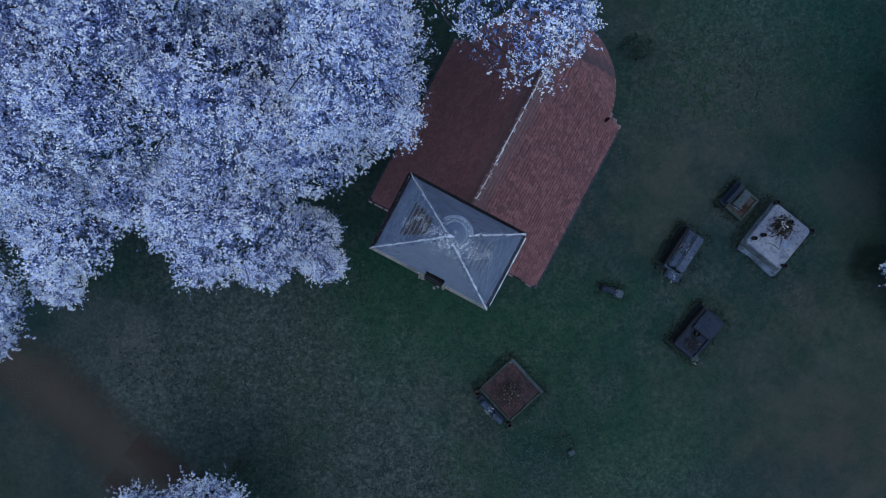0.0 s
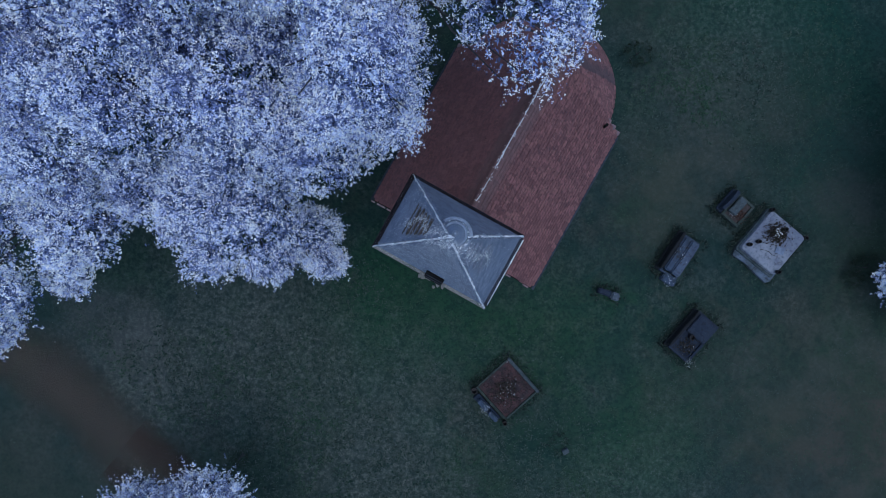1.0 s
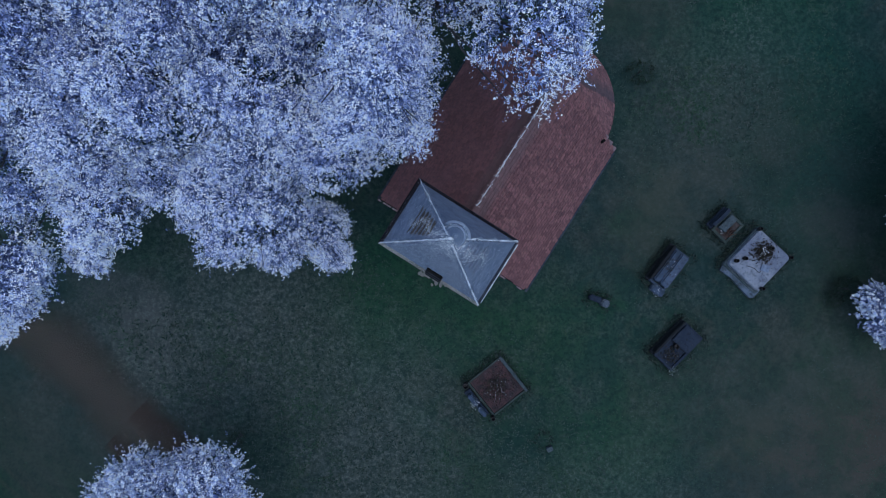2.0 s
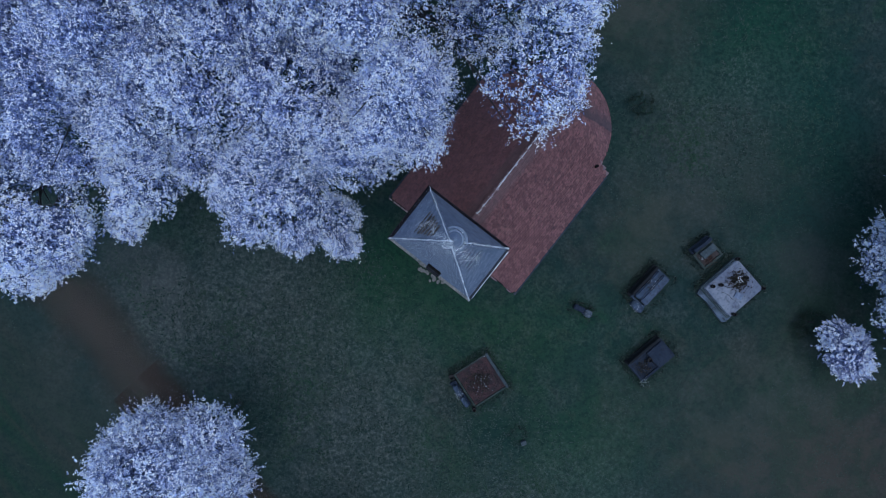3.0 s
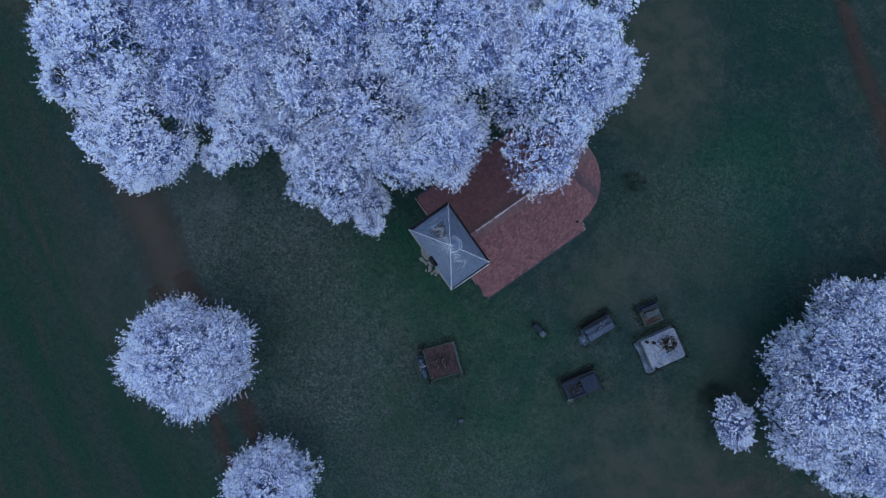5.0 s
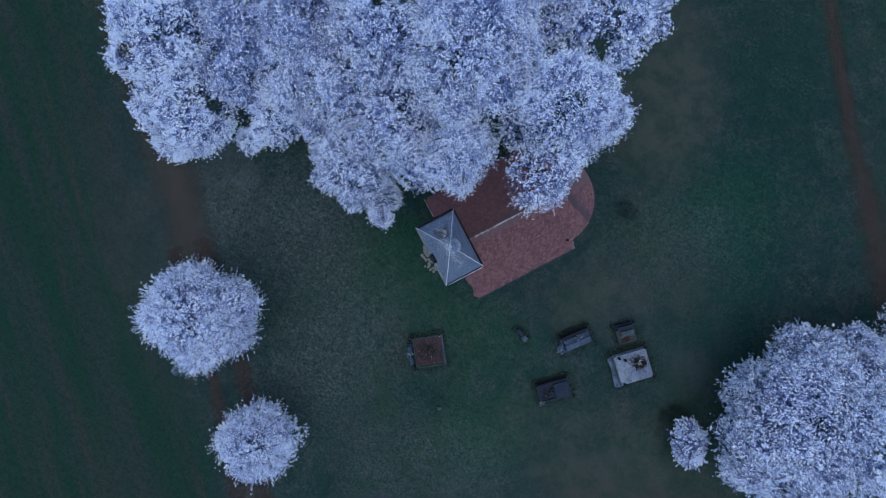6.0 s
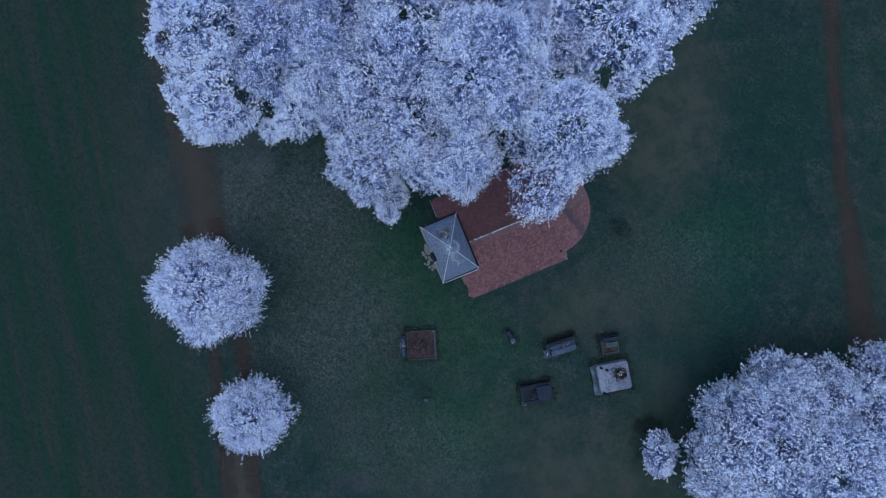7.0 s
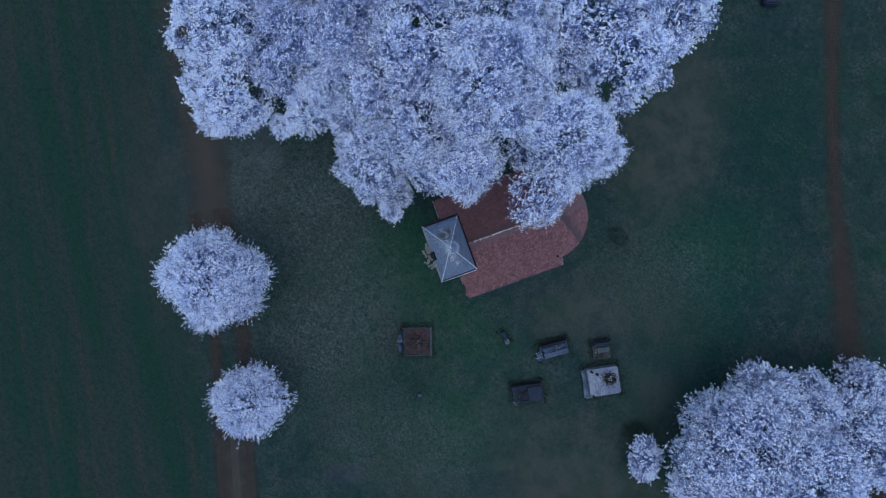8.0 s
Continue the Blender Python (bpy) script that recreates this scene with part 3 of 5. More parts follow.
def nave_tiles():
    rng = random.Random(7)
    rise, slope = RIDGE - EAVE, math.hypot(HALF, RIDGE - EAVE)
    step, wide = 0.135, 0.165
    near, rest = [], []
    for s in (-1, 1):
        up = Vector((0, -s * HALF, rise)).normalized()
        across = Vector((-s, 0, 0)) * -1
        nor = across.cross(up)
        base = Matrix((( across.x, up.x, nor.x, 0), (across.y, up.y, nor.y, 0), (across.z, up.z, nor.z, 0), (0, 0, 0, 1)))
        rows = int(slope / step)
        for r in range(rows):
            o = Vector((0, s * HALF, EAVE)) + up * (r * step)
            shift = 0.5 * (r % 2)
            sag = 0.018 * math.sin(r * 0.5)
            for k in range(int(LENGTH / wide) + 1):
                x = 0.09 + (k - 0.25 + shift) * wide
                if x < 0.05 or x > LENGTH - 0.02 or (abs(x - TW_X) < TW_A - 0.1 and abs(o.y - TW_Y) < TW_B - 0.1):
                    continue
                m = Matrix.Translation(o + Vector((x, 0, 0)) + nor * (-0.02 + sag * 0.3)) @ base @ pose(0, 0, 0, -1.3, 0, 0) @ jitter(rng, 1.3)
                (near if s < 0 and x < 2.6 and r < 22 and len(near) < 300 else rest).append(m)
    return near, rest


def apse_tiles():
    rng = random.Random(9)
    rest = []
    slope = math.hypot(APSE_R, APSE_TOP - EAVE)
    for r in range(int(slope / 0.135)):
        f = r * 0.135 / slope
        rad, z = APSE_R * (1 - f), EAVE + (APSE_TOP - EAVE) * f
        n = max(3, int(math.pi * rad / 0.165))
        for k in range(n):
            q = math.pi * (k + 0.5 * (r % 2) + 0.1) / n
            if q > math.pi - 0.02:
                continue
            out = Vector((math.sin(q), -math.cos(q), 0))
            p = Vector((APSE_X - 0.2, 0, z)) + out * rad
            up = (Vector((0, 0, APSE_TOP - EAVE)) - out * APSE_R).normalized()
            across = up.cross(out).normalized()
            across = across if across.cross(up).z > 0 else -across
            nor = across.cross(up)
            base = Matrix(((across.x, up.x, nor.x, 0), (across.y, up.y, nor.y, 0), (across.z, up.z, nor.z, 0), (0, 0, 0, 1)))
            rest.append(Matrix.Translation(p) @ base @ pose(0, 0, 0, -1.3, 0, 0) @ jitter(rng, 1.3))
    return rest


def ridge_and_verges():
    rng = random.Random(3)
    ridge = part("ridge", boxed(0.95, LENGTH, -0.08, 0.08, RIDGE - 0.10, RIDGE - 0.01), MORTAR, church, "ridge bedded in pale mortar")
    bm = bmesh.new()
    for i in range(9):
        q = math.pi * i / 8
        for x in (0, 0.30):
            bm.verts.new((x, 0.10 * math.cos(q), 0.085 * math.sin(q)))
    bm.verts.ensure_lookup_table()
    for i in range(8):
        bm.faces.new((bm.verts[2 * i], bm.verts[2 * i + 1], bm.verts[2 * i + 3], bm.verts[2 * i + 2]))
    me = bpy.data.meshes.new("ridge_tile")
    bm.to_mesh(me), bm.free()
    me.materials.append(TILE_ONE)
    for k in range(15):
        ob = new("ridge_tile", me)
        ob.parent = ridge
        ob.matrix_local = pose(1.02 + k * 0.335, rng.gauss(0, 0.008), RIDGE + 0.0 + rng.gauss(0, 0.005), 0, -2, rng.gauss(0, 1.2))
    # uneven blobs of mortar along the crown of the ridge
    bm = bmesh.new()
    for k in range(170):
        x = 1.0 + k * 0.0299
        r = bmesh.ops.create_icosphere(bm, subdivisions=1, radius=0.008 + 0.014 * rng.random())
        bmesh.ops.transform(bm, verts=r["verts"], matrix=pose(x + rng.gauss(0, 0.02), rng.gauss(0, 0.02), RIDGE + 0.078) @ Matrix.Diagonal((1.5, 1, 0.6, 1)))
    tube(bm, [Vector((0.98 + 0.128 * k, rng.gauss(0, 0.008), RIDGE + 0.082)) for k in range(41)], [0.013 + 0.009 * rng.random() for k in range(41)], 5)
    tagged(part("mortar", bm, LEAD, ridge, "crumbling white mortar"), kind="stuff")
    slope = math.hypot(HALF, RIDGE - EAVE)
    ang = math.degrees(math.atan2(RIDGE - EAVE, HALF))
    for x, nm in ((0.0, "verge_west"), (LENGTH - 0.02, "verge_east")):
        for s in (-1, 1):
            bm = bmesh.new()
            k, t0 = 0, 0.0
            while t0 < slope - 0.1:
                ln = 0.16 + 0.10 * rng.random()
                if rng.random() < (0.45 if x > 1 else 0.35 if t0 > 0.7 or s < 0 else 0.8):
                    box(bm, -0.02, 0.035, t0, min(t0 + ln, slope) - 0.02, -0.04, 0.005 + 0.02 * rng.random())
                t0 += ln
            bmesh.ops.transform(bm, verts=bm.verts, matrix=pose(x, s * HALF, EAVE - 0.01) @ (pose(0, 0, 0, ang) if s < 0 else pose(0, 0, 0, 0, 0, 180) @ pose(0, 0, 0, ang)))
            tagged(part(nm, bm, VERGE_RED if x > 1 else SHOULDER if s < 0 else MORTAR, church, "broken pale mortar verge"), kind="stuff")
    # shoulder stones at the south-east and north-east corners
    for s in (-1, 1):
        bm = bmesh.new()
        for k, (w, h) in enumerate(((0.26, 0.06), (0.20, 0.08), (0.16, 0.06))):
            y = s * (HALF + 0.02 - k * 0.27)
            box(bm, LENGTH - 0.06, LENGTH + 0.10, min(y, y - s * w), max(y, y - s * w), EAVE - 0.18 + k * 0.24, EAVE + 0.02 + h + k * 0.26, 0.02)
        part("shoulder_stone", bm, SHOULDER, church, "pale stepped corner stones")
    bm = bmesh.new()
    box(bm, 0.02, LENGTH - 0.02, -HALF - 0.10, -HALF + 0.0, EAVE - 0.16, EAVE - 0.10, 0.02)
    part("gutter", bm, DARK_LEAD, church)
    bm = bmesh.new()
    box(bm, 0.02, LENGTH - 0.02, HALF, HALF + 0.10, EAVE - 0.16, EAVE - 0.10, 0.02)
    part("gutter", bm, DARK_LEAD, church)
    # dark pipe stub on the roof beside the shoulder
    bm = bmesh.new()
    tube(bm, [Vector((5.85, -2.5, 5.5)), Vector((5.85, -2.5, 5.95))], [0.05, 0.05], 10)
    part("vent_pipe", bm, TIMBER_DARK, church)


ridge_and_verges()


def tower_top():
    """Hipped slate roof over its eave board, with lead hips, louvres and a round cap."""
    roof = part("tower_roof", bmesh.new(), SLATE_MANY, church, "steep hipped slate roof with pale lead hips")
    bm = bmesh.new()
    cs = [(TW_X + a * (TW_A - 0.03), TW_Y + b * (TW_B - 0.03), TW_EAVE - 0.02) for a, b in ((-1, -1), (1, -1), (1, 1), (-1, 1))]
    v = [bm.verts.new(c) for c in cs]
    top = bm.verts.new((TW_X, TW_Y, TW_TOP - 0.05))
    for i in range(4):
        bm.faces.new((v[i], v[(i + 1) % 4], top))
    bm.faces.new(v[::-1])
    bm.to_mesh(roof.data), bm.free()
    # eave board and gutter round the foot
    th = 0.07
    for nm, q in (("eave_board", (-TW_A - 0.02, -TW_A + th, -TW_B, TW_B)), ("eave_board", (TW_A - th, TW_A + 0.02, -TW_B, TW_B)),
                  ("eave_board", (-TW_A + th, TW_A - th, -TW_B - 0.02, -TW_B + th)), ("eave_board", (-TW_A + th, TW_A - th, TW_B - th, TW_B + 0.02))):
        west = q[0] < -TW_A and q[1] < 0
        part(nm, boxed(TW_X + q[0], TW_X + q[1], TW_Y + q[2], TW_Y + q[3], TW_EAVE - 0.10, TW_EAVE + 0.07, 0.015), PAVING if west else DARK_LEAD, church, "pale weathered eave board" if west else "dark metal eave board")
    rng = random.Random(12)
    apex = Vector((TW_X, TW_Y, TW_TOP))
    for i, c in enumerate(cs):
        c = Vector(c)
        bm = bmesh.new()
        pts = [c.lerp(apex, f / 22) + Vector(((c.x - TW_X) * 0.04, (c.y - TW_Y) * 0.03, 0.03)) + Vector((rng.gauss(0, 0.010), rng.gauss(0, 0.010), 0)) for f in range(22)]
        tube(bm, pts, [0.004 + 0.017 * rng.random() ** 2 for _ in pts], 6)
        part("hip_flashing", bm, LEAD, roof, "crumpled pale lead hip")
    # dark gutter lining along the foot of the north and east slopes
    rise = TW_TOP - TW_EAVE
    for name, corners in (("gutter", ((-TW_A, TW_B), (TW_A, TW_B))), ("gutter", ((TW_A, -TW_B), (TW_A, TW_B)))):
        bm = bmesh.new()
        rows = []
        for f, up in ((-0.01, 0.03), (-0.012, 0.075), (0.004, 0.075), (0.010, 0.045), (0.050, 0.050), (0.082, 0.045)):
            rows.append([bm.verts.new((TW_X + x * (1 - f), TW_Y + y * (1 - f), TW_EAVE + rise * max(f, 0) + up)) for x, y in corners])
        for a, b in zip(rows, rows[1:]):
            bm.faces.new((a[0], a[1], b[1], b[0]))
        bmesh.ops.solidify(bm, geom=bm.faces[:], thickness=0.006)
        bmesh.ops.recalc_face_normals(bm, faces=bm.faces)
        part(name, bm, GUTTER_BROWN, roof, "dark brown leaf-filled gutter")
    # bright trim along the south eave
    bm = bmesh.new()
    pts = [Vector((TW_X - TW_A + 0.1 + 1.7 * f / 12, TW_Y - TW_B - 0.012, TW_EAVE + 0.085)) for f in range(13)]
    tube(bm, pts, [0.009 + 0.010 * rng.random() for _ in pts], 6)
    part("eave_trim", bm, LEAD, roof, "bright metal trim")
    # slatted sound openings high in the north and south faces
    for s in (-1, 1):
        lv = None
        run, rise = TW_B, TW_TOP - TW_EAVE
        ang = math.atan2(rise, run)
        for k in range(6):
            f = 0.40 + 0.06 * k
            w = TW_A * (1 - f) * 0.62
            p = Vector((TW_X, TW_Y + s * TW_B * (1 - f), TW_EAVE + rise * f))
            bm = boxed(-w, w, -0.018, 0.018, 0.0, 0.06, 0.006, m=Matrix.Translation(p) @ pose(0, 0, 0, s * 28))
            if lv is None:
                lv = part("louvre", bm, LOUVRE_BROWN if s > 0 else LEAD_GREY, roof, "brown timber louvre slats" if s > 0 else "grey louvre slats")
            else:
                part("slat", bm, LOUVRE_BROWN if s > 0 else LEAD_GREY, lv)
    # black louvred hatch in the west face, just over the eave
    lean = math.degrees(math.atan2(TW_A, TW_TOP - TW_EAVE))
    hm = pose(TW_X - TW_A + 0.05, TW_Y - 0.12, TW_EAVE + 0.10, 0, lean, 0)
    hatch = part("louvre_hatch", boxed(-0.07, 0.06, -0.22, 0.22, 0.0, 0.52, 0.01, m=hm), TIMBER_DARK, church, "black louvred hatch")
    for k in range(5):
        part("slat", boxed(-0.10, -0.068, -0.20, 0.20, 0.05 + k * 0.10, 0.065 + k * 0.10, 0.004, m=hm), DARK_LEAD if k % 2 else TIMBER_DARK, hatch)
    # round cap with a small finial, set a little to the south-east
    cx, cy = TW_X + 0.10, TW_Y - 0.05
    def turned(prof, material, name, parent, label=""):
        bm = bmesh.new()
        rings = [[bm.verts.new((cx + r * math.cos(q), cy + r * math.sin(q), TW_TOP + z)) for q in (2 * math.pi * k / 24 for k in range(24))] for r, z in prof]
        for a, b in zip(rings, rings[1:]):
            for k in range(24):
                bm.faces.new((a[k], a[(k + 1) % 24], b[(k + 1) % 24], b[k]))
        bm.faces.new(rings[-1]), bm.faces.new(rings[0][::-1])
        return part(name, bm, material, parent, label)
    cap = turned([(0.27, -0.90), (0.27, -0.62), (0.25, -0.55), (0.19, -0.34), (0.12, -0.16), (0.05, -0.04), (0.03, 0.10)], SLATE_MANY, "spire_cap", roof, "rounded grey metal cap")
    turned([(0.27, -0.72), (0.315, -0.70), (0.325, -0.66), (0.315, -0.62), (0.275, -0.60)], LEAD_GREY, "ring", cap, "pale metal ring")
    turned([(0.20, -0.37), (0.215, -0.36), (0.21, -0.32), (0.19, -0.31)], LEAD_GREY, "band", cap, "dark metal band")
    bm = bmesh.new()
    bmesh.ops.create_uvsphere(bm, u_segments=12, v_segments=8, radius=0.030, matrix=pose(cx, cy, TW_TOP + 0.11))
    part("finial_ball", bm, LEAD_GREY, cap)
    # frost and crumbs of lead: thick on the cap, hips and louvres, a thin sprinkle on the west and south slopes
    nr = np.random.default_rng(12)
    def on_slope(x, y):
        rr = np.maximum(np.abs(x) / TW_A, np.abs(y) / TW_B)
        return np.stack([TW_X + x, TW_Y + y, TW_EAVE + (TW_TOP - TW_EAVE) * (1 - rr) + 0.085], -1)
    heaps = []
    for sx, sy, k in ((-1, -1, 1.0), (1, -1, 0.9), (1, 1, 0.45), (-1, 1, 0.6)):
        f = nr.random(int(900 * k)) ** 0.75
        clump = np.array([noise.noise(Vector((v * 14, sx, sy))) for v in f]) > -0.15
        f = f[clump]
        heaps.append((on_slope(sx * TW_A * (1 - f) + nr.normal(0, 0.013, len(f)), sy * TW_B * (1 - f) + nr.normal(0, 0.013, len(f))), 0.006, 0.016))
    for sy, n in ((-1, 420), (1, 560)):
        f = nr.random(n)
        heaps.append((on_slope(0.10 * np.sin(f * 11 + sy) + nr.normal(0, 0.06, n), sy * (0.10 + 0.85 * f) + nr.normal(0, 0.02, n)), 0.005, 0.013))
    q, f = nr.uniform(0, 2 * math.pi, 700), nr.random(700) ** 0.8
    heaps.append((np.stack([cx + 0.28 * f * np.cos(q), cy + 0.28 * f * np.sin(q), TW_TOP - 0.03 - 0.56 * f ** 1.4], -1), 0.005, 0.012))
    heaps.append((on_slope(-0.08 + nr.normal(0, 0.09, 320), -0.05 + nr.normal(0, 0.20, 320)) + np.array([0, 0, 0.02]), 0.007, 0.018))
    f, g = nr.random(9000) * 0.92, nr.uniform(-1, 1, 9000)
    heaps.append((on_slope(-TW_A * (1 - f), g * TW_B * (1 - f)) - np.array([0, 0, 0.012]), 0.002, 0.0065))
    f, g = nr.random(3000) * 0.9, nr.uniform(-1, 1, 3000)
    side = np.where(nr.random(3000) < 0.6, 1.0, -1.0)
    heaps.append((on_slope(g * TW_A * (1 - f), side * TW_B * (1 - f)) - np.array([0, 0, 0.012]), 0.002, 0.006))
    for p, small, large in heaps:
        u = nr.normal(size=p.shape)
        u /= np.linalg.norm(u, axis=1, keepdims=True)
        w = np.cross(u, nr.normal(size=p.shape))
        w /= np.linalg.norm(w, axis=1, keepdims=True)
        sz = nr.uniform(small, large, (len(p), 1))
        vs = np.stack([p - u * sz - w * sz * 0.6, p - u * sz * 0.4 + w * sz, p + u * sz], 1).reshape(-1, 3)
        ob = new("frost", raw_mesh("frost", vs, np.arange(len(vs)).reshape(-1, 3), FROST))
        ob.parent = roof
        tagged(ob, "white frost flakes", kind="stuff")
    return roof


tower_roof = tower_top()


def tower_slates():
    rng = random.Random(15)
    near, rest = [], []
    rise = TW_TOP - TW_EAVE
    step, wide = 0.10, 0.15
    for dx, dy, half, reach in ((-1, 0, TW_B, TW_A), (1, 0, TW_B, TW_A), (0, -1, TW_A, TW_B), (0, 1, TW_A, TW_B)):
        out = Vector((dx, dy, 0))
        slope = math.hypot(reach, rise)
        up = (Vector((0, 0, rise)) - out * reach).normalized()
        across = Vector((-dy, dx, 0))
        if across.cross(up).z < 0:
            across = -across
        nor = across.cross(up)
        base = Matrix(((across.x, up.x, nor.x, 0), (across.y, up.y, nor.y, 0), (across.z, up.z, nor.z, 0), (0, 0, 0, 1)))
        for r in range(3, int(slope * 0.93 / step)):
            f = r * step / slope
            if dx == 0 and 0.40 < f < 0.72:
                inner = 0.62 * half * (1 - f)
            else:
                inner = -1
            w = half * (1 - f)
            n = int(2 * w / wide) + 1
            for k in range(n):
                x = -w + (k + 0.5 * (r % 2)) * wide + 0.04
                if x > w - 0.03 or abs(x) < inner:
                    continue
                o = Vector((TW_X, TW_Y, TW_EAVE)) + out * reach + up * (r * step) + across * x
                m = Matrix.Translation(o + nor * 0.002) @ base @ pose(0, 0, 0, -2.5, 0, 0) @ jitter(rng, 0.5)
                (near if dx < 0 and len(near) < 300 else rest).append(m)
    return near, rest


def door_paving():
    """A broken half-round of rubble flags round a dark step before the tower's foot."""
    rng = random.Random(5)
    home = CHURCH @ pose(-0.92, 0.0, 0.0)
    paving = new("pavement", bpy.data.meshes.new("pavement"))
    paving.matrix_world = home
    bm = bmesh.new()
    ring = [(-0.46 * math.sin(q), 0.46 * math.cos(q)) for q in (math.pi * k / 12 for k in range(13))]
    lo, hi = [bm.verts.new((x, y, -0.15)) for x, y in ring], [bm.verts.new((x, y, 0.05)) for x, y in ring]
    bm.faces.new(hi)
    for i in range(13):
        bm.faces.new((lo[i], hi[i], hi[(i + 1) % 13], lo[(i + 1) % 13]))
    bmesh.ops.recalc_face_normals(bm, faces=bm.faces)
    bm.to_mesh(paving.data), bm.free()
    paving.data.materials.append(GREY_STONE)
    tagged(paving, "dark half-round step with broken pale rubble flags about it", "paving", kind="structure")
    for k in range(84):
        q, r = rng.uniform(0.05, math.pi - 0.05), rng.uniform(0.50, 1.12)
        if 1.1 < q < 1.7 and rng.random() < 0.6:
            continue
        s, n = rng.uniform(0.06, 0.15), rng.randint(5, 7)
        bm = bmesh.new()
        outline = [(s * rng.uniform(0.75, 1.2) * math.cos(2 * math.pi * i / n), s * rng.uniform(0.6, 1.1) * math.sin(2 * math.pi * i / n)) for i in range(n)]
        lo, hi = [bm.verts.new((x * 1.08, y * 1.08, -0.12)) for x, y in outline], [bm.verts.new((x, y, rng.uniform(0.0, 0.02))) for x, y in outline]
        bm.faces.new(hi)
        for i in range(n):
            bm.faces.new((lo[i], lo[(i + 1) % n], hi[(i + 1) % n], hi[i]))
        ob = part("flagstone", bm, PAVING, paving)
        ob.matrix_local = pose(-r * math.sin(q), r * math.cos(q) * 1.05, 0, rng.gauss(0, 3), rng.gauss(0, 3), rng.uniform(0, 360))


door_paving()


# ---- graves ----
def rounded_slab(x, y, h, corner, z0=-0.12):
    bm = bmesh.new()
    pts = []
    for cx, cy, q0 in ((x - corner, y - corner, 0), (-x + corner, y - corner, 90), (-x + corner, -y + corner, 180), (x - corner, -y + corner, 270)):
        for k in range(6):
            q = radians(q0 + 18 * k)
            pts.append((cx + corner * math.cos(q), cy + corner * math.sin(q)))
    lo, mid, hi = [[bm.verts.new((px * s, py * s, z)) for px, py in pts] for z, s in ((z0, 1), (h - 0.03, 1), (h, 0.975))]
    n = len(pts)
    for a, b in ((lo, mid), (mid, hi)):
        for i in range(n):
            bm.faces.new((a[i], a[(i + 1) % n], b[(i + 1) % n], b[i]))
    bm.faces.new(hi), bm.faces.new(lo[::-1])
    return bm


def sprigs(n, spread, size, seed, height=0.18):
    """A loose bunch of leaves and stalks as one mesh."""
    rng = random.Random(seed)
    bm = bmesh.new()
    for _ in range(n):
        p = Vector((rng.gauss(0, spread), rng.gauss(0, spread), rng.uniform(0.0, height)))
        m = Matrix.Translation(p) @ pose(0, 0, 0, rng.uniform(-70, 70), rng.uniform(-70, 70), rng.uniform(0, 360))
        s = size * rng.uniform(0.6, 1.3)
        vs = [bm.verts.new(m @ Vector(c)) for c in ((-s, 0, 0), (0, -s * 0.5, 0.02), (s, 0, 0), (0, s * 0.5, 0.02))]
        bm.faces.new(vs)
    return bm


def vase(name, at, r, h, material, label, group="vases on the pale tomb"):
    bm = bmesh.new()
    prof = [(0.55 * r, 0), (0.9 * r, 0.25 * h), (r, 0.6 * h), (0.7 * r, 0.85 * h), (0.95 * r, h), (0.75 * r, h), (0.5 * r, 0.5 * h)]
    rings = [[bm.verts.new((q * math.cos(a), q * math.sin(a), z)) for a in (2 * math.pi * k / 14 for k in range(14))] for q, z in prof]
    for a, b in zip(rings, rings[1:]):
        for k in range(14):
            bm.faces.new((a[k], a[(k + 1) % 14], b[(k + 1) % 14], b[k]))
    bm.faces.new(rings[0][::-1]), bm.faces.new(rings[-1])
    t = thing(name, Matrix.Translation(at), label, "vase", group)
    part("body", bm, material, t)
    return t


def headstone(name, w, th, h, material, m, label, group="gravestones", arch=0.12):
    """An upright stone with a bowed top on a plinth."""
    t = thing(name, m, label, "gravestone", group)
    bm = bmesh.new()
    out = [(-w / 2, 0.06)] + [(-w / 2 + w * k / 10, h - arch + arch * math.sin(math.pi * k / 10)) for k in range(11)] + [(w / 2, 0.06)]
    a, b = [bm.verts.new((x, -th / 2, z)) for x, z in out], [bm.verts.new((x, th / 2, z)) for x, z in out]
    bm.faces.new(a), bm.faces.new(b[::-1])
    n = len(out)
    for i in range(n):
        bm.faces.new((a[i], b[i], b[(i + 1) % n], a[(i + 1) % n]))
    bmesh.ops.recalc_face_normals(bm, faces=bm.faces)
    part("tablet", bm, material, t)
    part("plinth", boxed(-w / 2 - 0.07, w / 2 + 0.07, -th / 2 - 0.08, th / 2 + 0.08, -0.15, 0.12, 0.02), material, t)
    return t


def kerb(x, y, w, h, t, material):
    for q in ((x - w, x, -y, y), (-x, -x + w, -y, y), (-x + w, x - w, y - w, y), (-x + w, x - w, -y, -y + w)):
        part("kerb", boxed(*q, -0.15, h, 0.015), material, t)


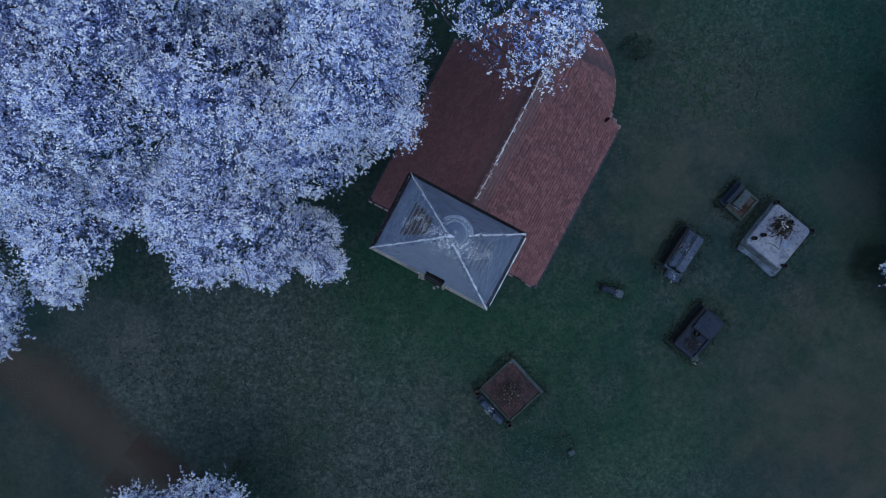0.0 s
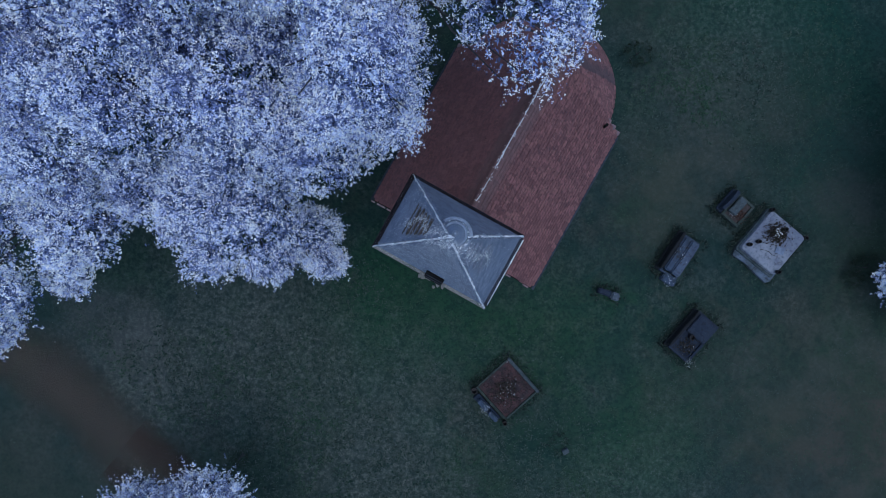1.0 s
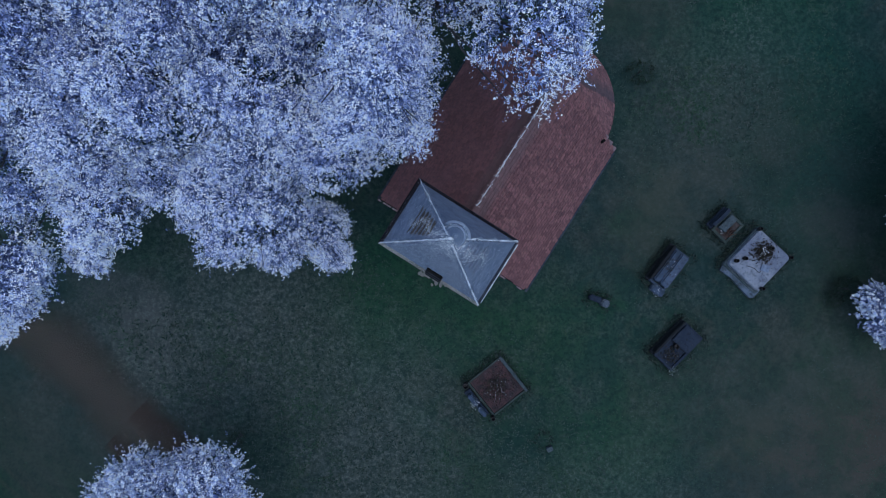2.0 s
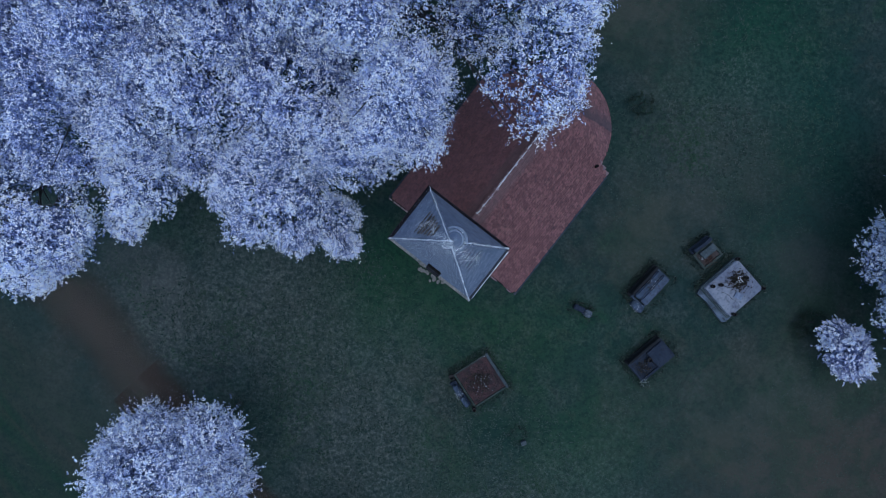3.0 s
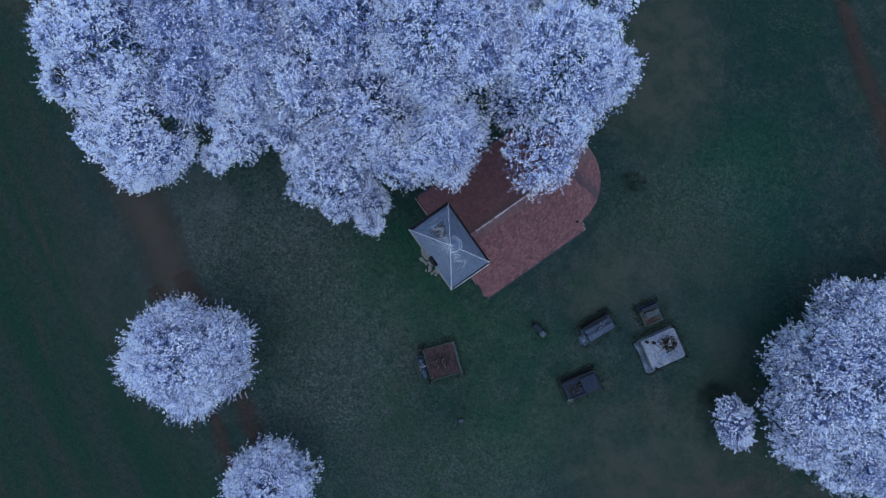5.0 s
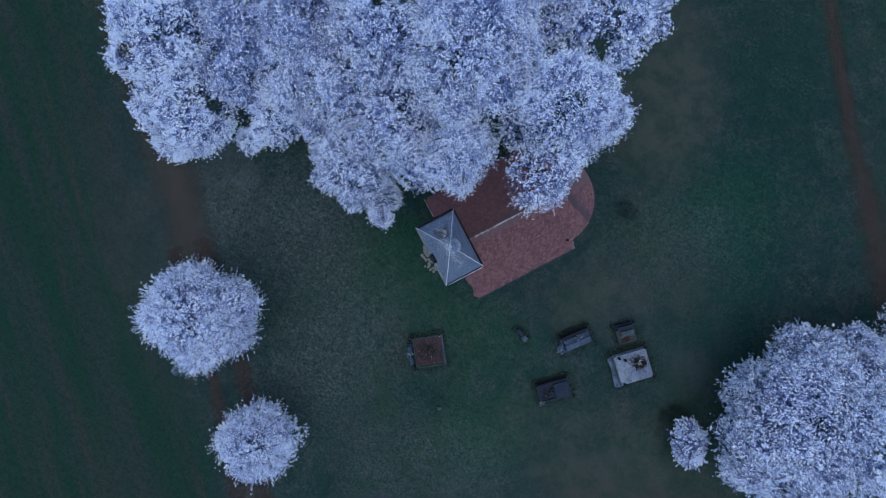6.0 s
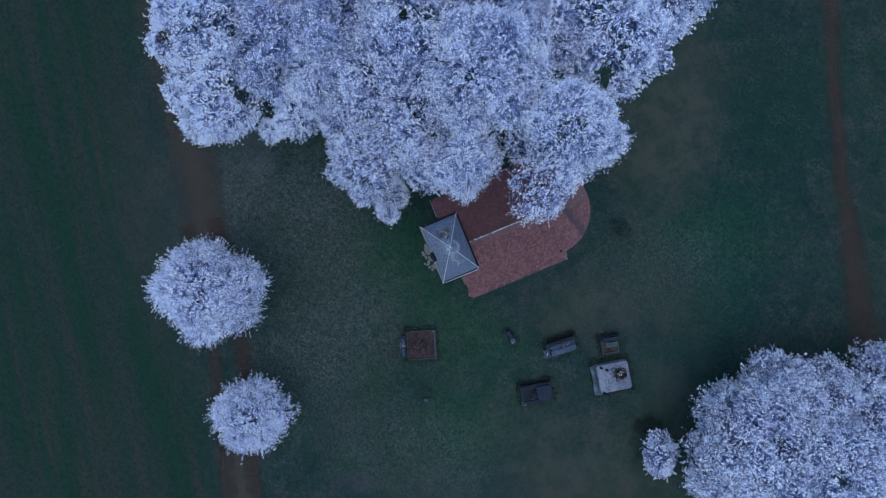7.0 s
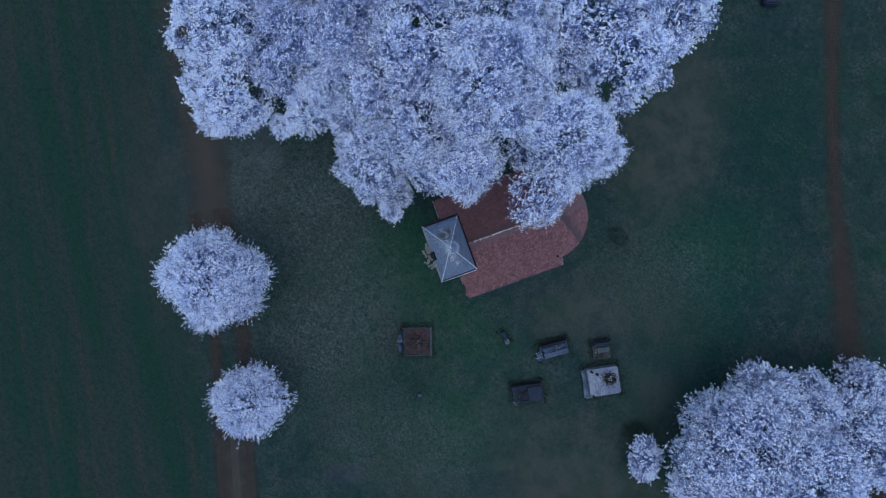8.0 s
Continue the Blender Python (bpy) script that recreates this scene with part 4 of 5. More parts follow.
def weeds(m, x, y, n, seed, north=1.0):
    """Long grass and weeds round the edge of a grave, toned dark as its shadow rim, thickest along its north-west side.
    """
    rng = np.random.default_rng(seed)
    side = rng.choice(4, n, p=np.array([0.5, 0.3, 0.5 + north, 0.3]) / (1.6 + north))
    g, off = rng.uniform(-1, 1, n), np.abs(rng.normal(0, 0.16, n)) - 0.02
    px = np.select([side == 0, side == 1], [-x - off, x + off], g * (x + 0.1))
    py = np.select([side == 2, side == 3], [y + off, -y - off], g * (y + 0.1))
    a = rng.uniform(0, 2 * math.pi, n)
    dx, dy = np.cos(a), np.sin(a)
    ln, h, w = rng.uniform(0.06, 0.19, n), rng.uniform(0.04, 0.20, n), rng.uniform(0.012, 0.032, n)
    z = np.full(n, -0.04)
    vs = np.stack([np.stack([px - dy * w, py + dx * w, z], -1), np.stack([px + dy * w, py - dx * w, z], -1), np.stack([px + dx * ln, py + dy * ln, z + h], -1)], 1).reshape(-1, 3)
    ob = new("weed_tufts", raw_mesh("weed_tufts", vs, np.arange(len(vs)).reshape(-1, 3), SHADE_WEED))
    ob.matrix_world = m
    tagged(ob, "long weeds and grass toned dark as a shadow rim round the grave", "weeds", kind="stuff")


def worn_slab(x0, x1, y0, y1, z0, z1, seed, bevel=0.03):
    """A thick stone slab with a rounded, chipped and slightly dished upper edge."""
    bm = boxed(x0, x1, y0, y1, z0, z1, bevel, segs=3)
    bmesh.ops.subdivide_edges(bm, edges=[e for e in bm.edges if e.calc_length() > 0.3], cuts=6, use_grid_fill=True)
    for v in bm.verts:
        k = noise.noise(Vector((v.co.x * 3.1 + seed, v.co.y * 3.1, v.co.z * 2.0)))
        f = noise.noise(Vector((v.co.x * 11.0, v.co.y * 11.0 + seed, 1.0)))
        v.co += Vector((0.016 * k, 0.016 * f, 0.012 * (k + f) if v.co.z > z1 - 0.05 else 0.0))
    return bm


# red gravel grave with a kerb; its headstone stands at the south-west end
RED = pose(2.90, -6.28, 0, 0, 0, 43.0)
red = thing("grave", RED, "square grave bed of red-brown gravel in a grey kerb", "grave", "graves")
part("kerb", worn_slab(0.90, 1.05, -1.04, 1.04, -0.15, 0.19, 3), GREY_STONE, red, "pale thick kerb stone")
part("kerb", worn_slab(-1.02, -0.91, -1.02, 1.02, -0.15, 0.13, 4, 0.015), EDGE_STONE, red)
part("kerb", worn_slab(-0.905, 0.895, 0.93, 1.02, -0.15, 0.10, 5, 0.015), EDGE_STONE, red)
part("kerb", worn_slab(-0.905, 0.895, -1.02, -0.93, -0.15, 0.13, 6, 0.015), EDGE_STONE, red)
part("gravel_bed", worn_slab(-0.903, 0.893, -0.925, 0.925, -0.15, 0.07, 7, 0.01), RED_GRAVEL, red, "red-brown gravel")
rng = random.Random(21)
bm = bmesh.new()
for _ in range(620):
    s = rng.uniform(0.012, 0.034)
    bmesh.ops.create_icosphere(bm, subdivisions=1, radius=s, matrix=pose(rng.uniform(-0.86, 0.86), rng.uniform(-0.88, 0.88), 0.075))
tagged(part("gravel", bm, RED_GRAVEL, red), kind="stuff")
old = thing("headstone", RED @ pose(-1.24, 0, 0, 0, 0, 90), "broken blue-grey headstone behind the red gravel grave", "gravestone", "gravestones")
part("plinth", worn_slab(-0.74, 0.74, -0.17, 0.17, -0.15, 0.16, 9), DARK_STONE, old)
part("tablet", worn_slab(-0.62, -0.10, -0.12, 0.10, 0.15, 0.62, 10, 0.05), BLUE_STONE, old)
part("tablet", worn_slab(0.00, 0.60, -0.10, 0.12, 0.15, 0.50, 11, 0.05), BLUE_STONE, old, "lower broken half of the tablet")
fl = thing("flower_bunch", RED @ pose(-1.22, 0.10, 0.50), "pale flowers laid on the broken headstone", "flowers", "grave plants")
tagged(part("flowers", sprigs(36, 0.13, 0.030, 35, 0.10), PETAL_WHITE, fl), kind="stuff")
for sx, sy, r in ((-1.12, 1.02, 0.15), (-1.06, -0.98, 0.11)):
    vase("grave_lantern", RED @ Vector((sx, sy, 0.10)), r, 0.34, DARK_BRONZE, "dark bronze grave lantern beside the kerb", "lanterns at the red grave")
pl = thing("grave_plant", RED @ pose(-0.05, 0.0, 0.08), "low dark plants with white flower heads on red gravel", "plant", "grave plants")
tagged(part("leaves", sprigs(330, 0.34, 0.055, 5, 0.12), PLANT_DARK, pl), kind="stuff")
tagged(part("flowers", sprigs(54, 0.30, 0.028, 6, 0.18), PETAL_WHITE, pl, "small white flowers"), kind="stuff")
weeds(RED, 1.08, 1.08, 620, 61, 0.2)

# large pale tomb on a low blue-grey apron that shows along its foot
SLAB = pose(14.68, 0.62, 0, 0, 0, 51.0)
tomb = thing("tomb", SLAB, "broad pale stone tomb slab with rounded corners", "grave", "graves")
part("base", rounded_slab(1.22, 1.06, 0.16, 0.12), GREY_STONE, tomb)
part("slab", rounded_slab(1.10, 0.98, 0.34, 0.18, 0.16), PALE_STONE, tomb, "pale polished slab")
bm = bmesh.new()
outline = [(-0.55, -1.02), (-0.55, 0.86), (-1.30, 0.98), (-1.48, 0.90), (-1.40, 0.30), (-1.46, -0.40), (-1.50, -1.02), (-1.34, -1.14), (-0.90, -1.06)]
lo, hi = [bm.verts.new((x, y, -0.12)) for x, y in outline], [bm.verts.new((x, y, 0.185 if x > -1.2 else 0.07)) for x, y in outline]
for k in range(len(outline)):
    bm.faces.new((lo[k], lo[(k + 1) % len(outline)], hi[(k + 1) % len(outline)], hi[k]))
bmesh.ops.triangulate(bm, faces=[bm.faces.new(hi)])
bmesh.ops.recalc_face_normals(bm, faces=bm.faces)
part("foot_slab", bm, APRON_STONE, tomb, "low sloping blue-grey apron")
wreath = thing("wreath", SLAB @ pose(0.40, 0.17, 0.34), "dry brown wreath with white flowers lying on the tomb", "wreath")
tagged(part("foliage", sprigs(230, 0.17, 0.07, 8, 0.18), PLANT_DARK, wreath), kind="stuff")
tagged(part("dry_leaves", sprigs(420, 0.25, 0.055, 9, 0.05), BROWN_WREATH, wreath, "brown dry leaves"), kind="stuff")
tagged(part("flowers", sprigs(60, 0.13, 0.040, 10, 0.22), PETAL_WHITE, wreath, "white flowers"), kind="stuff")
for sx, sy in ((-0.44, 0.62), (0.74, 0.06), (-0.80, 0.84), (1.14, 0.98), (1.12, -0.98), (-0.92, -0.92)):
    vase("grave_vase", SLAB @ Vector((sx, sy, 0.34 if max(abs(sx), abs(sy)) < 0.95 else 0.16)), 0.095, 0.22, DARK_BRONZE, "small dark bronze vase on the pale tomb")
plaque = thing("plaque", SLAB @ pose(-0.10, -0.42, 0.345, 0, -7, 24), "small pale blue plaque propped up on the tomb", "plaque")
part("tablet", boxed(-0.15, 0.15, -0.20, 0.20, 0.0, 0.05, 0.012), PALE_PLAQUE, plaque)
part("foot", boxed(0.10, 0.15, -0.16, 0.16, -0.03, 0.0), DARK_BRONZE, plaque)

bm = tube(bmesh.new(), [SLAB.inverted() @ Vector(c) for c in ((14.09, 0.33, 0.345), (14.30, 0.29, 0.35), (14.49, 0.22, 0.347), (14.60, 0.10, 0.352), (14.72, 0.05, 0.35), (14.78, 0.15, 0.348), (14.96, 0.13, 0.345))], [0.012, 0.010, 0.014, 0.012, 0.013, 0.010, 0.008], 6)
twig_thing = thing("fallen_twig", SLAB, "thin dark bent twig lying on the pale tomb", "twig")
part("stem", bm, PLANT_DARK, twig_thing)
weeds(SLAB, 1.26, 1.10, 650, 62, 0.8)

# small grave beside the pale tomb
SMALL = pose(13.22, 2.08, 0, 0, 0, 49.0)
sg = thing("small_grave", SMALL, "small grey stone grave beside the pale tomb", "grave", "graves")
kerb(0.62, 0.48, 0.12, 0.14, sg, EDGE_STONE)
part("bed", worn_slab(-0.49, 0.49, -0.35, 0.35, -0.1, 0.10, 13, 0.01), BROWN_WREATH, sg, "brown earth bed")
part("cover", worn_slab(-0.34, 0.50, -0.02, 0.38, 0.10, 0.30, 14), GREY_STONE, sg, "blotched grey cover stone")
headstone("headstone", 1.05, 0.16, 0.55, DARK_STONE, SMALL @ pose(0.0, 0.66, 0, 0, 0, 0), "dark low headstone of the small grave")
fl = thing("flower_bunch", SMALL @ pose(-0.12, -0.22, 0.10), "rust-brown dead flowers on the small grave", "flowers", "grave plants")
tagged(part("flowers", sprigs(120, 0.15, 0.045, 36, 0.12), RUST_PETAL, fl), kind="stuff")
fl = thing("flower_bunch", SMALL @ pose(-0.36, 0.10, 0.14), "few white flowers on the small grave", "flowers", "grave plants")
tagged(part("flowers", sprigs(22, 0.09, 0.026, 37, 0.10), PETAL_WHITE, fl), kind="stuff")
weeds(SMALL, 0.66, 0.72, 650, 63, 1.2)

# narrow blue granite grave; a low dark headstone runs along its north-west side
A = pose(10.62, -0.10, 0, 0, 0, 57.0)
ga = thing("granite_grave", A, "narrow blue-grey granite grave cover", "grave", "graves")
kerb(1.0, 0.44, 0.10, 0.14, ga, BLUE_STONE)
part("cover", worn_slab(-0.84, 0.90, -0.40, 0.02, -0.1, 0.34, 15, 0.06), BLUE_SMOOTH, ga, "paler smooth half of the cover")
part("cover", worn_slab(-0.84, 0.90, 0.03, 0.36, -0.1, 0.30, 16, 0.06), BLUE_STONE, ga, "mottled blue-grey half of the cover")
low = thing("headstone", A @ pose(0.0, 0.56, 0), "low black granite headstone along the narrow grave", "gravestone", "gravestones")
part("tablet", worn_slab(-0.92, 0.96, -0.07, 0.07, 0.08, 0.50, 17), BLACK_STONE, low)
part("plinth", worn_slab(-1.02, 1.04, -0.11, 0.13, -0.15, 0.10, 18), BLACK_STONE, low)
tray = thing("flower_box", A @ pose(-1.16, -0.14, 0), "low blue-grey stone flower box at the grave's foot", "planter", "grave plants")
part("box", worn_slab(-0.16, 0.20, -0.36, 0.34, -0.12, 0.18, 19, 0.05), BLUE_STONE, tray)
tagged(part("flowers", sprigs(46, 0.13, 0.034, 31, 0.28), PETAL_WHITE, tray, "white flowers"), kind="stuff")

lit = thing("leaf_litter", A @ pose(0.1, 0.12, 0.315), "pale fallen petals and leaves on the granite grave", "leaves", "grave plants")
tagged(part("petals", sprigs(30, 0.20, 0.026, 41, 0.02), PETAL_WHITE, lit, "pale petals"), kind="stuff")
tagged(part("leaves", sprigs(130, 0.28, 0.040, 42, 0.03), PLANT_DARK, lit), kind="stuff")
weeds(A, 1.12, 0.66, 600, 64, 1.4)

# dark granite grave, with a low black headstone along its north-west side
B = pose(11.30, -3.72, 0, 0, 0, 50.0)
gb = thing("granite_grave", B, "dark granite grave with a sunken bed", "grave", "graves")
kerb(1.08, 0.58, 0.12, 0.16, gb, DARK_STONE)
part("bed", boxed(-0.95, 0.95, -0.45, 0.45, -0.1, 0.09), DARK_STONE, gb)
part("cover", worn_slab(0.00, 0.99, -0.50, 0.48, 0.09, 0.26, 20), DARK_STONE, gb, "dark granite half cover")
low = thing("headstone", B @ pose(0.0, 0.68, 0), "low black granite headstone along the dark grave", "gravestone", "gravestones")
part("tablet", worn_slab(-1.02, 1.00, -0.06, 0.06, 0.08, 0.40, 21), BLACK_STONE, low)
part("plinth", worn_slab(-1.10, 1.08, -0.09, 0.12, -0.15, 0.10, 22), BLACK_STONE, low)
vase("grave_vase", B @ Vector((-0.08, 0.12, 0.09)), 0.13, 0.24, DARK_BRONZE, "dark bronze vase in the granite grave", "vases on the dark grave")
fl = thing("flower_bunch", B @ pose(-1.04, -0.56, 0.10), "pale flower bunch beside the dark grave", "flowers", "grave plants")
tagged(part("flowers", sprigs(60, 0.11, 0.032, 33, 0.16), PETAL_GREY, fl), kind="stuff")

lit = thing("leaf_litter", B @ pose(-0.52, -0.05, 0.095), "dark fallen leaves in the sunken bed of the grave", "leaves", "grave plants")
tagged(part("leaves", sprigs(240, 0.24, 0.045, 43, 0.05), PLANT_DARK, lit), kind="stuff")
tagged(part("petals", sprigs(20, 0.22, 0.022, 44, 0.06), PETAL_WHITE, lit, "pale petals"), kind="stuff")
weeds(B, 1.16, 0.72, 600, 65, 1.4)

# lone stones
lone = thing("old_headstone", pose(7.25, -1.78, 0, 0, 0, -18), "weathered dark old headstone sunk in the grass", "gravestone", "gravestones")
part("tablet", worn_slab(-0.34, 0.26, -0.13, 0.15, -0.15, 0.30, 23, 0.05), DARK_STONE, lone)
lone = thing("marker_stone", pose(7.66, -1.93, 0, 0, 0, -20), "small pale lichen-specked marker stone in the grass", "gravestone", "gravestones")
part("stone", worn_slab(-0.19, 0.19, -0.19, 0.17, -0.1, 0.36, 24, 0.06), MARKER_STONE, lone)
weeds(pose(7.4, -1.85, 0, 0, 0, -18), 0.52, 0.22, 170, 66, 0.5)
lone = thing("marker_stone", pose(5.62, -9.06, 0, 0, 0, 30), "tiny pale marker stone sunk in the grass", "gravestone", "gravestones")
part("stone", worn_slab(-0.15, 0.15, -0.11, 0.11, -0.1, 0.16, 25), GREY_STONE, lone)
weeds(pose(5.3, -8.75, 0, 0, 0, 40), 0.30, 0.25, 150, 67, 0.3)
far = thing("dark_stone", pose(5.24, 29.0, 0, 0, 0, 40), "dark block of stone in the grass", "gravestone", "gravestones")
part("stone", worn_slab(-0.6, 0.6, -0.4, 0.4, -0.1, 0.45, 26, 0.1), DARK_STONE, far)


# ---- trees ----
def rosettes(rng, q, size, petals=2, flat=0.55):
    """At each point a clump of slim leaves that spread from one twig end."""
    n = len(q)
    sz = np.clip(rng.lognormal(-0.06, 0.30, (n, 1, 1)), 0.5, 1.6) * size
    d = rng.normal(size=(n, petals, 3))
    d[..., 2] = d[..., 2] * flat + 0.15
    d /= np.linalg.norm(d, axis=2, keepdims=True)
    w = np.cross(d, rng.normal(size=(n, petals, 3)) * np.array([1, 1, 0.55 / flat]))
    w /= np.linalg.norm(w, axis=2, keepdims=True)
    ln = sz * rng.uniform(0.7, 1.3, (n, petals, 1))
    wd = sz * rng.uniform(0.32, 0.58, (n, petals, 1))
    tip_a, tip_b = q[:, None] + d * ln + w * wd, q[:, None] + d * ln * 0.85 - w * wd
    vs = np.concatenate([q[:, None], tip_a, tip_b], 1).reshape(-1, 3)
    base = (np.arange(n) * (1 + 2 * petals))[:, None]
    k = np.arange(petals)[None]
    return vs, np.stack([base + 0 * k, base + 1 + k, base + 1 + petals + k], -1).reshape(-1, 3)


ALL_BOUGHS = []


def buried(p, skip):
    """Which points lie deep inside another bough."""
    out = np.zeros(len(p), bool)
    for k, (cx, cy, cz, rx, ry, rz) in enumerate(ALL_BOUGHS):
        if k != skip:
            q = (p - np.array([cx, cy, cz])) / np.array([rx, ry, rz])
            out |= (q * q).sum(1) < 0.60
    return out


# hollows between the boughs through which the dark inside or the ground shows: both ends and the radius
HOLLOWS = [((-12.6, -0.50, 9.4), (-14.9, -0.60, 6.2), 0.42), ((-16.7, -0.7, 10.5), (-20.5, -0.9, 5.5), 0.40), ((-7, 5.9, 14.5), (-9.2, 7.8, 9.0), 0.26), ((-7.8, 6.8, 13.0), (-8.6, 7.4, 9.0), 0.28), ((25.4, 4.1, 6.5), (26.8, 4.3, 3.5), 0.45), ((-8.6, 3.0, 8.8), (-11.0, 3.9, 5.5), 0.36), ((-3.0, 4.2, 11.5), (-4.2, 5.9, 8.0), 0.22),
            ((0.30, 9.4, 14.0), (0.60, 14.9, 3.0), 0.42), ((0.55, 9.1, 14.0), (0.85, 14.6, 3.0), 0.36)]


def hollow(p):
    out = np.zeros(len(p), bool)
    for a, b, r in HOLLOWS:
        a, b = np.array(a), np.array(b)
        k = np.clip(((p - a) @ (b - a)) / ((b - a) @ (b - a)), 0, 1)[:, None]
        d = np.linalg.norm(p - a - k * (b - a), axis=1)
        close = np.flatnonzero(d < 1.6 * r)
        rag = np.array([noise.noise(Vector(c) * 2.2) + 0.7 * noise.noise(Vector(c) * 6.0) for c in p[close].tolist()])
        out[close] |= d[close] < r * (0.9 + 0.9 * rag)
    return out


def smaller_boughs(rng, lobes, thin):
    """Breaks each broad bough into a core with smaller boughs that stand out of it."""
    out, dense = [], []
    for li, (cx, cy, cz, rx, ry, rz) in enumerate(lobes):
        k = thin[li] if thin else 1.0
        if min(rx, ry) < 1.3:
            out.append((cx, cy, cz, rx, ry, rz)), dense.append(k)
            continue
        out.append((cx, cy, cz, rx * 0.93, ry * 0.93, rz * 0.95)), dense.append(k * 0.75)
        m = int(6 + 2.6 * max(rx, ry))
        for i in range(m):
            q = 2 * math.pi * (i + rng.uniform(-0.35, 0.35)) * 0.382 * 1.618
            el = rng.uniform(0.0, 1.25)
            s = rng.uniform(0.18, 0.36)
            e = rng.uniform(0.95, 1.09) - s
            out.append((cx + e * rx * math.cos(q) * math.cos(el), cy + e * ry * math.sin(q) * math.cos(el), cz + e * rz * math.sin(el), rx * s, ry * s, rz * s * 0.9))
            dense.append(k * 0.60)
    return out, dense


def leaf_cloud(lobes, per_m2, size, seed, droop=0.0, ragged=0.5, low=-0.15, thin=(), bunch=12, inner=120, frosted=0.4, tight=0.8, gaps=0.38):
    """Leaves on sprays that stand out from the boughs' knobbly outlines; frost whitens many of them."""
    rng = np.random.default_rng(seed)
    plain, white, deep = [], [], []
    lobes, thin = smaller_boughs(rng, lobes, thin)
    first = len(ALL_BOUGHS)
    ALL_BOUGHS.extend(lobes)
    for li, (cx, cy, cz, rx, ry, rz) in enumerate(lobes):
        k = thin[li] if thin else 1.0
        area = 2 * math.pi * ((rx * ry) ** 0.8 * 0.45 + (rx * rz) ** 0.8 * 0.3 + (ry * rz) ** 0.8 * 0.25) * 1.5
        sprays = max(12, int(area * per_m2 * k / 2 / bunch))
        d = rng.normal(size=(sprays * 3, 3))
        d /= np.linalg.norm(d, axis=1)[:, None]
        d = d[d[:, 2] > low][:sprays]
        p = np.array([cx, cy, cz]) + d * np.array([rx, ry, rz])
        d = d[~buried(p, first + li)]
        # boughs bulge and fall back, so that the outline is broken
        f = max(rx, ry) * 0.95
        knob = np.array([noise.noise(Vector((v[0] * f + li * 7, v[1] * f + seed, v[2] * f))) for v in d])
        twig = np.array([noise.noise(Vector((v[0] * f * 3.1 + seed, v[1] * f * 3.1 + li, v[2] * f * 3.1))) for v in d])
        rad = 0.93 + 0.18 * knob + 0.12 * twig - rng.random(len(d)) ** 2 * 0.26
        p = np.array([cx, cy, cz]) + d * rad[:, None] * np.array([rx, ry, rz])
        # gaps between the sprays
        hole = np.array([noise.noise(Vector(c) * 1.9) + 0.9 * noise.noise(Vector(c) * 4.3) for c in p.tolist()])
        full = hole > -gaps + 0.25 * rng.random(len(d)) ** 2
        p, d, twig, hole = p[full], d[full], twig[full], hole[full]
        n = len(p)
        dirs = d * np.array([1, 1, 0.5]) + rng.normal(0, 0.45, (n, 3))
        dirs[:, 2] -= droop
        dirs /= np.linalg.norm(dirs, axis=1)[:, None]
        ln = (0.18 + 0.95 * rng.random(n) ** 3.0) * ragged
        g = rng.random((n, bunch))
        q = p[:, None, :] + dirs[:, None, :] * (g * ln[:, None])[..., None] + rng.normal(0, 0.058 * tight, (n, bunch, 3)) * (1.2 - g)[..., None]
        # frost gathers on the bulges and in whole patches of the crown
        patch = np.array([0.25 * noise.noise(Vector(c) * 0.5) + 0.4 * noise.noise(Vector(c) * 1.3) + 1.0 * noise.noise(Vector(c) * 3.3) for c in p.tolist()])
        is_white = rng.random((n, bunch)) < np.clip(frosted * (1.0 + 2.4 * patch + 1.0 * twig + 0.7 * hole) + rng.uniform(-0.55, 0.55, n), 0.02, 0.98)[:, None]
        is_open = ~hollow(q.reshape(-1, 3)).reshape(n, bunch)
        plain.append(q[~is_white & is_open]), white.append(q[is_white & is_open])
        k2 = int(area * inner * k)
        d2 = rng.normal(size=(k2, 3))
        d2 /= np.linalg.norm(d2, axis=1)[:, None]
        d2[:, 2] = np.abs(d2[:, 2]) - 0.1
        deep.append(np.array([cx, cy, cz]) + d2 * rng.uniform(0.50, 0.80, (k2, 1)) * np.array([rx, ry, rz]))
    # broader leaves deeper inside close the crown; their dark tone paints its shade
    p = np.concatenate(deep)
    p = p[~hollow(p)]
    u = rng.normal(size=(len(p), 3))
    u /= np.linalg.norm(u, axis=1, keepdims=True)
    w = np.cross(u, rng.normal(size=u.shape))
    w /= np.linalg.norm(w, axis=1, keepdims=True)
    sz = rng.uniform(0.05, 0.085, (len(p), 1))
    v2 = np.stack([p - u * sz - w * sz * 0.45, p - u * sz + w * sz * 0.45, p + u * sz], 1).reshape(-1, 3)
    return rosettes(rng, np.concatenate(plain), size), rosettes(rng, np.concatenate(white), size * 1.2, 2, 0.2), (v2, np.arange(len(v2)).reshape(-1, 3))


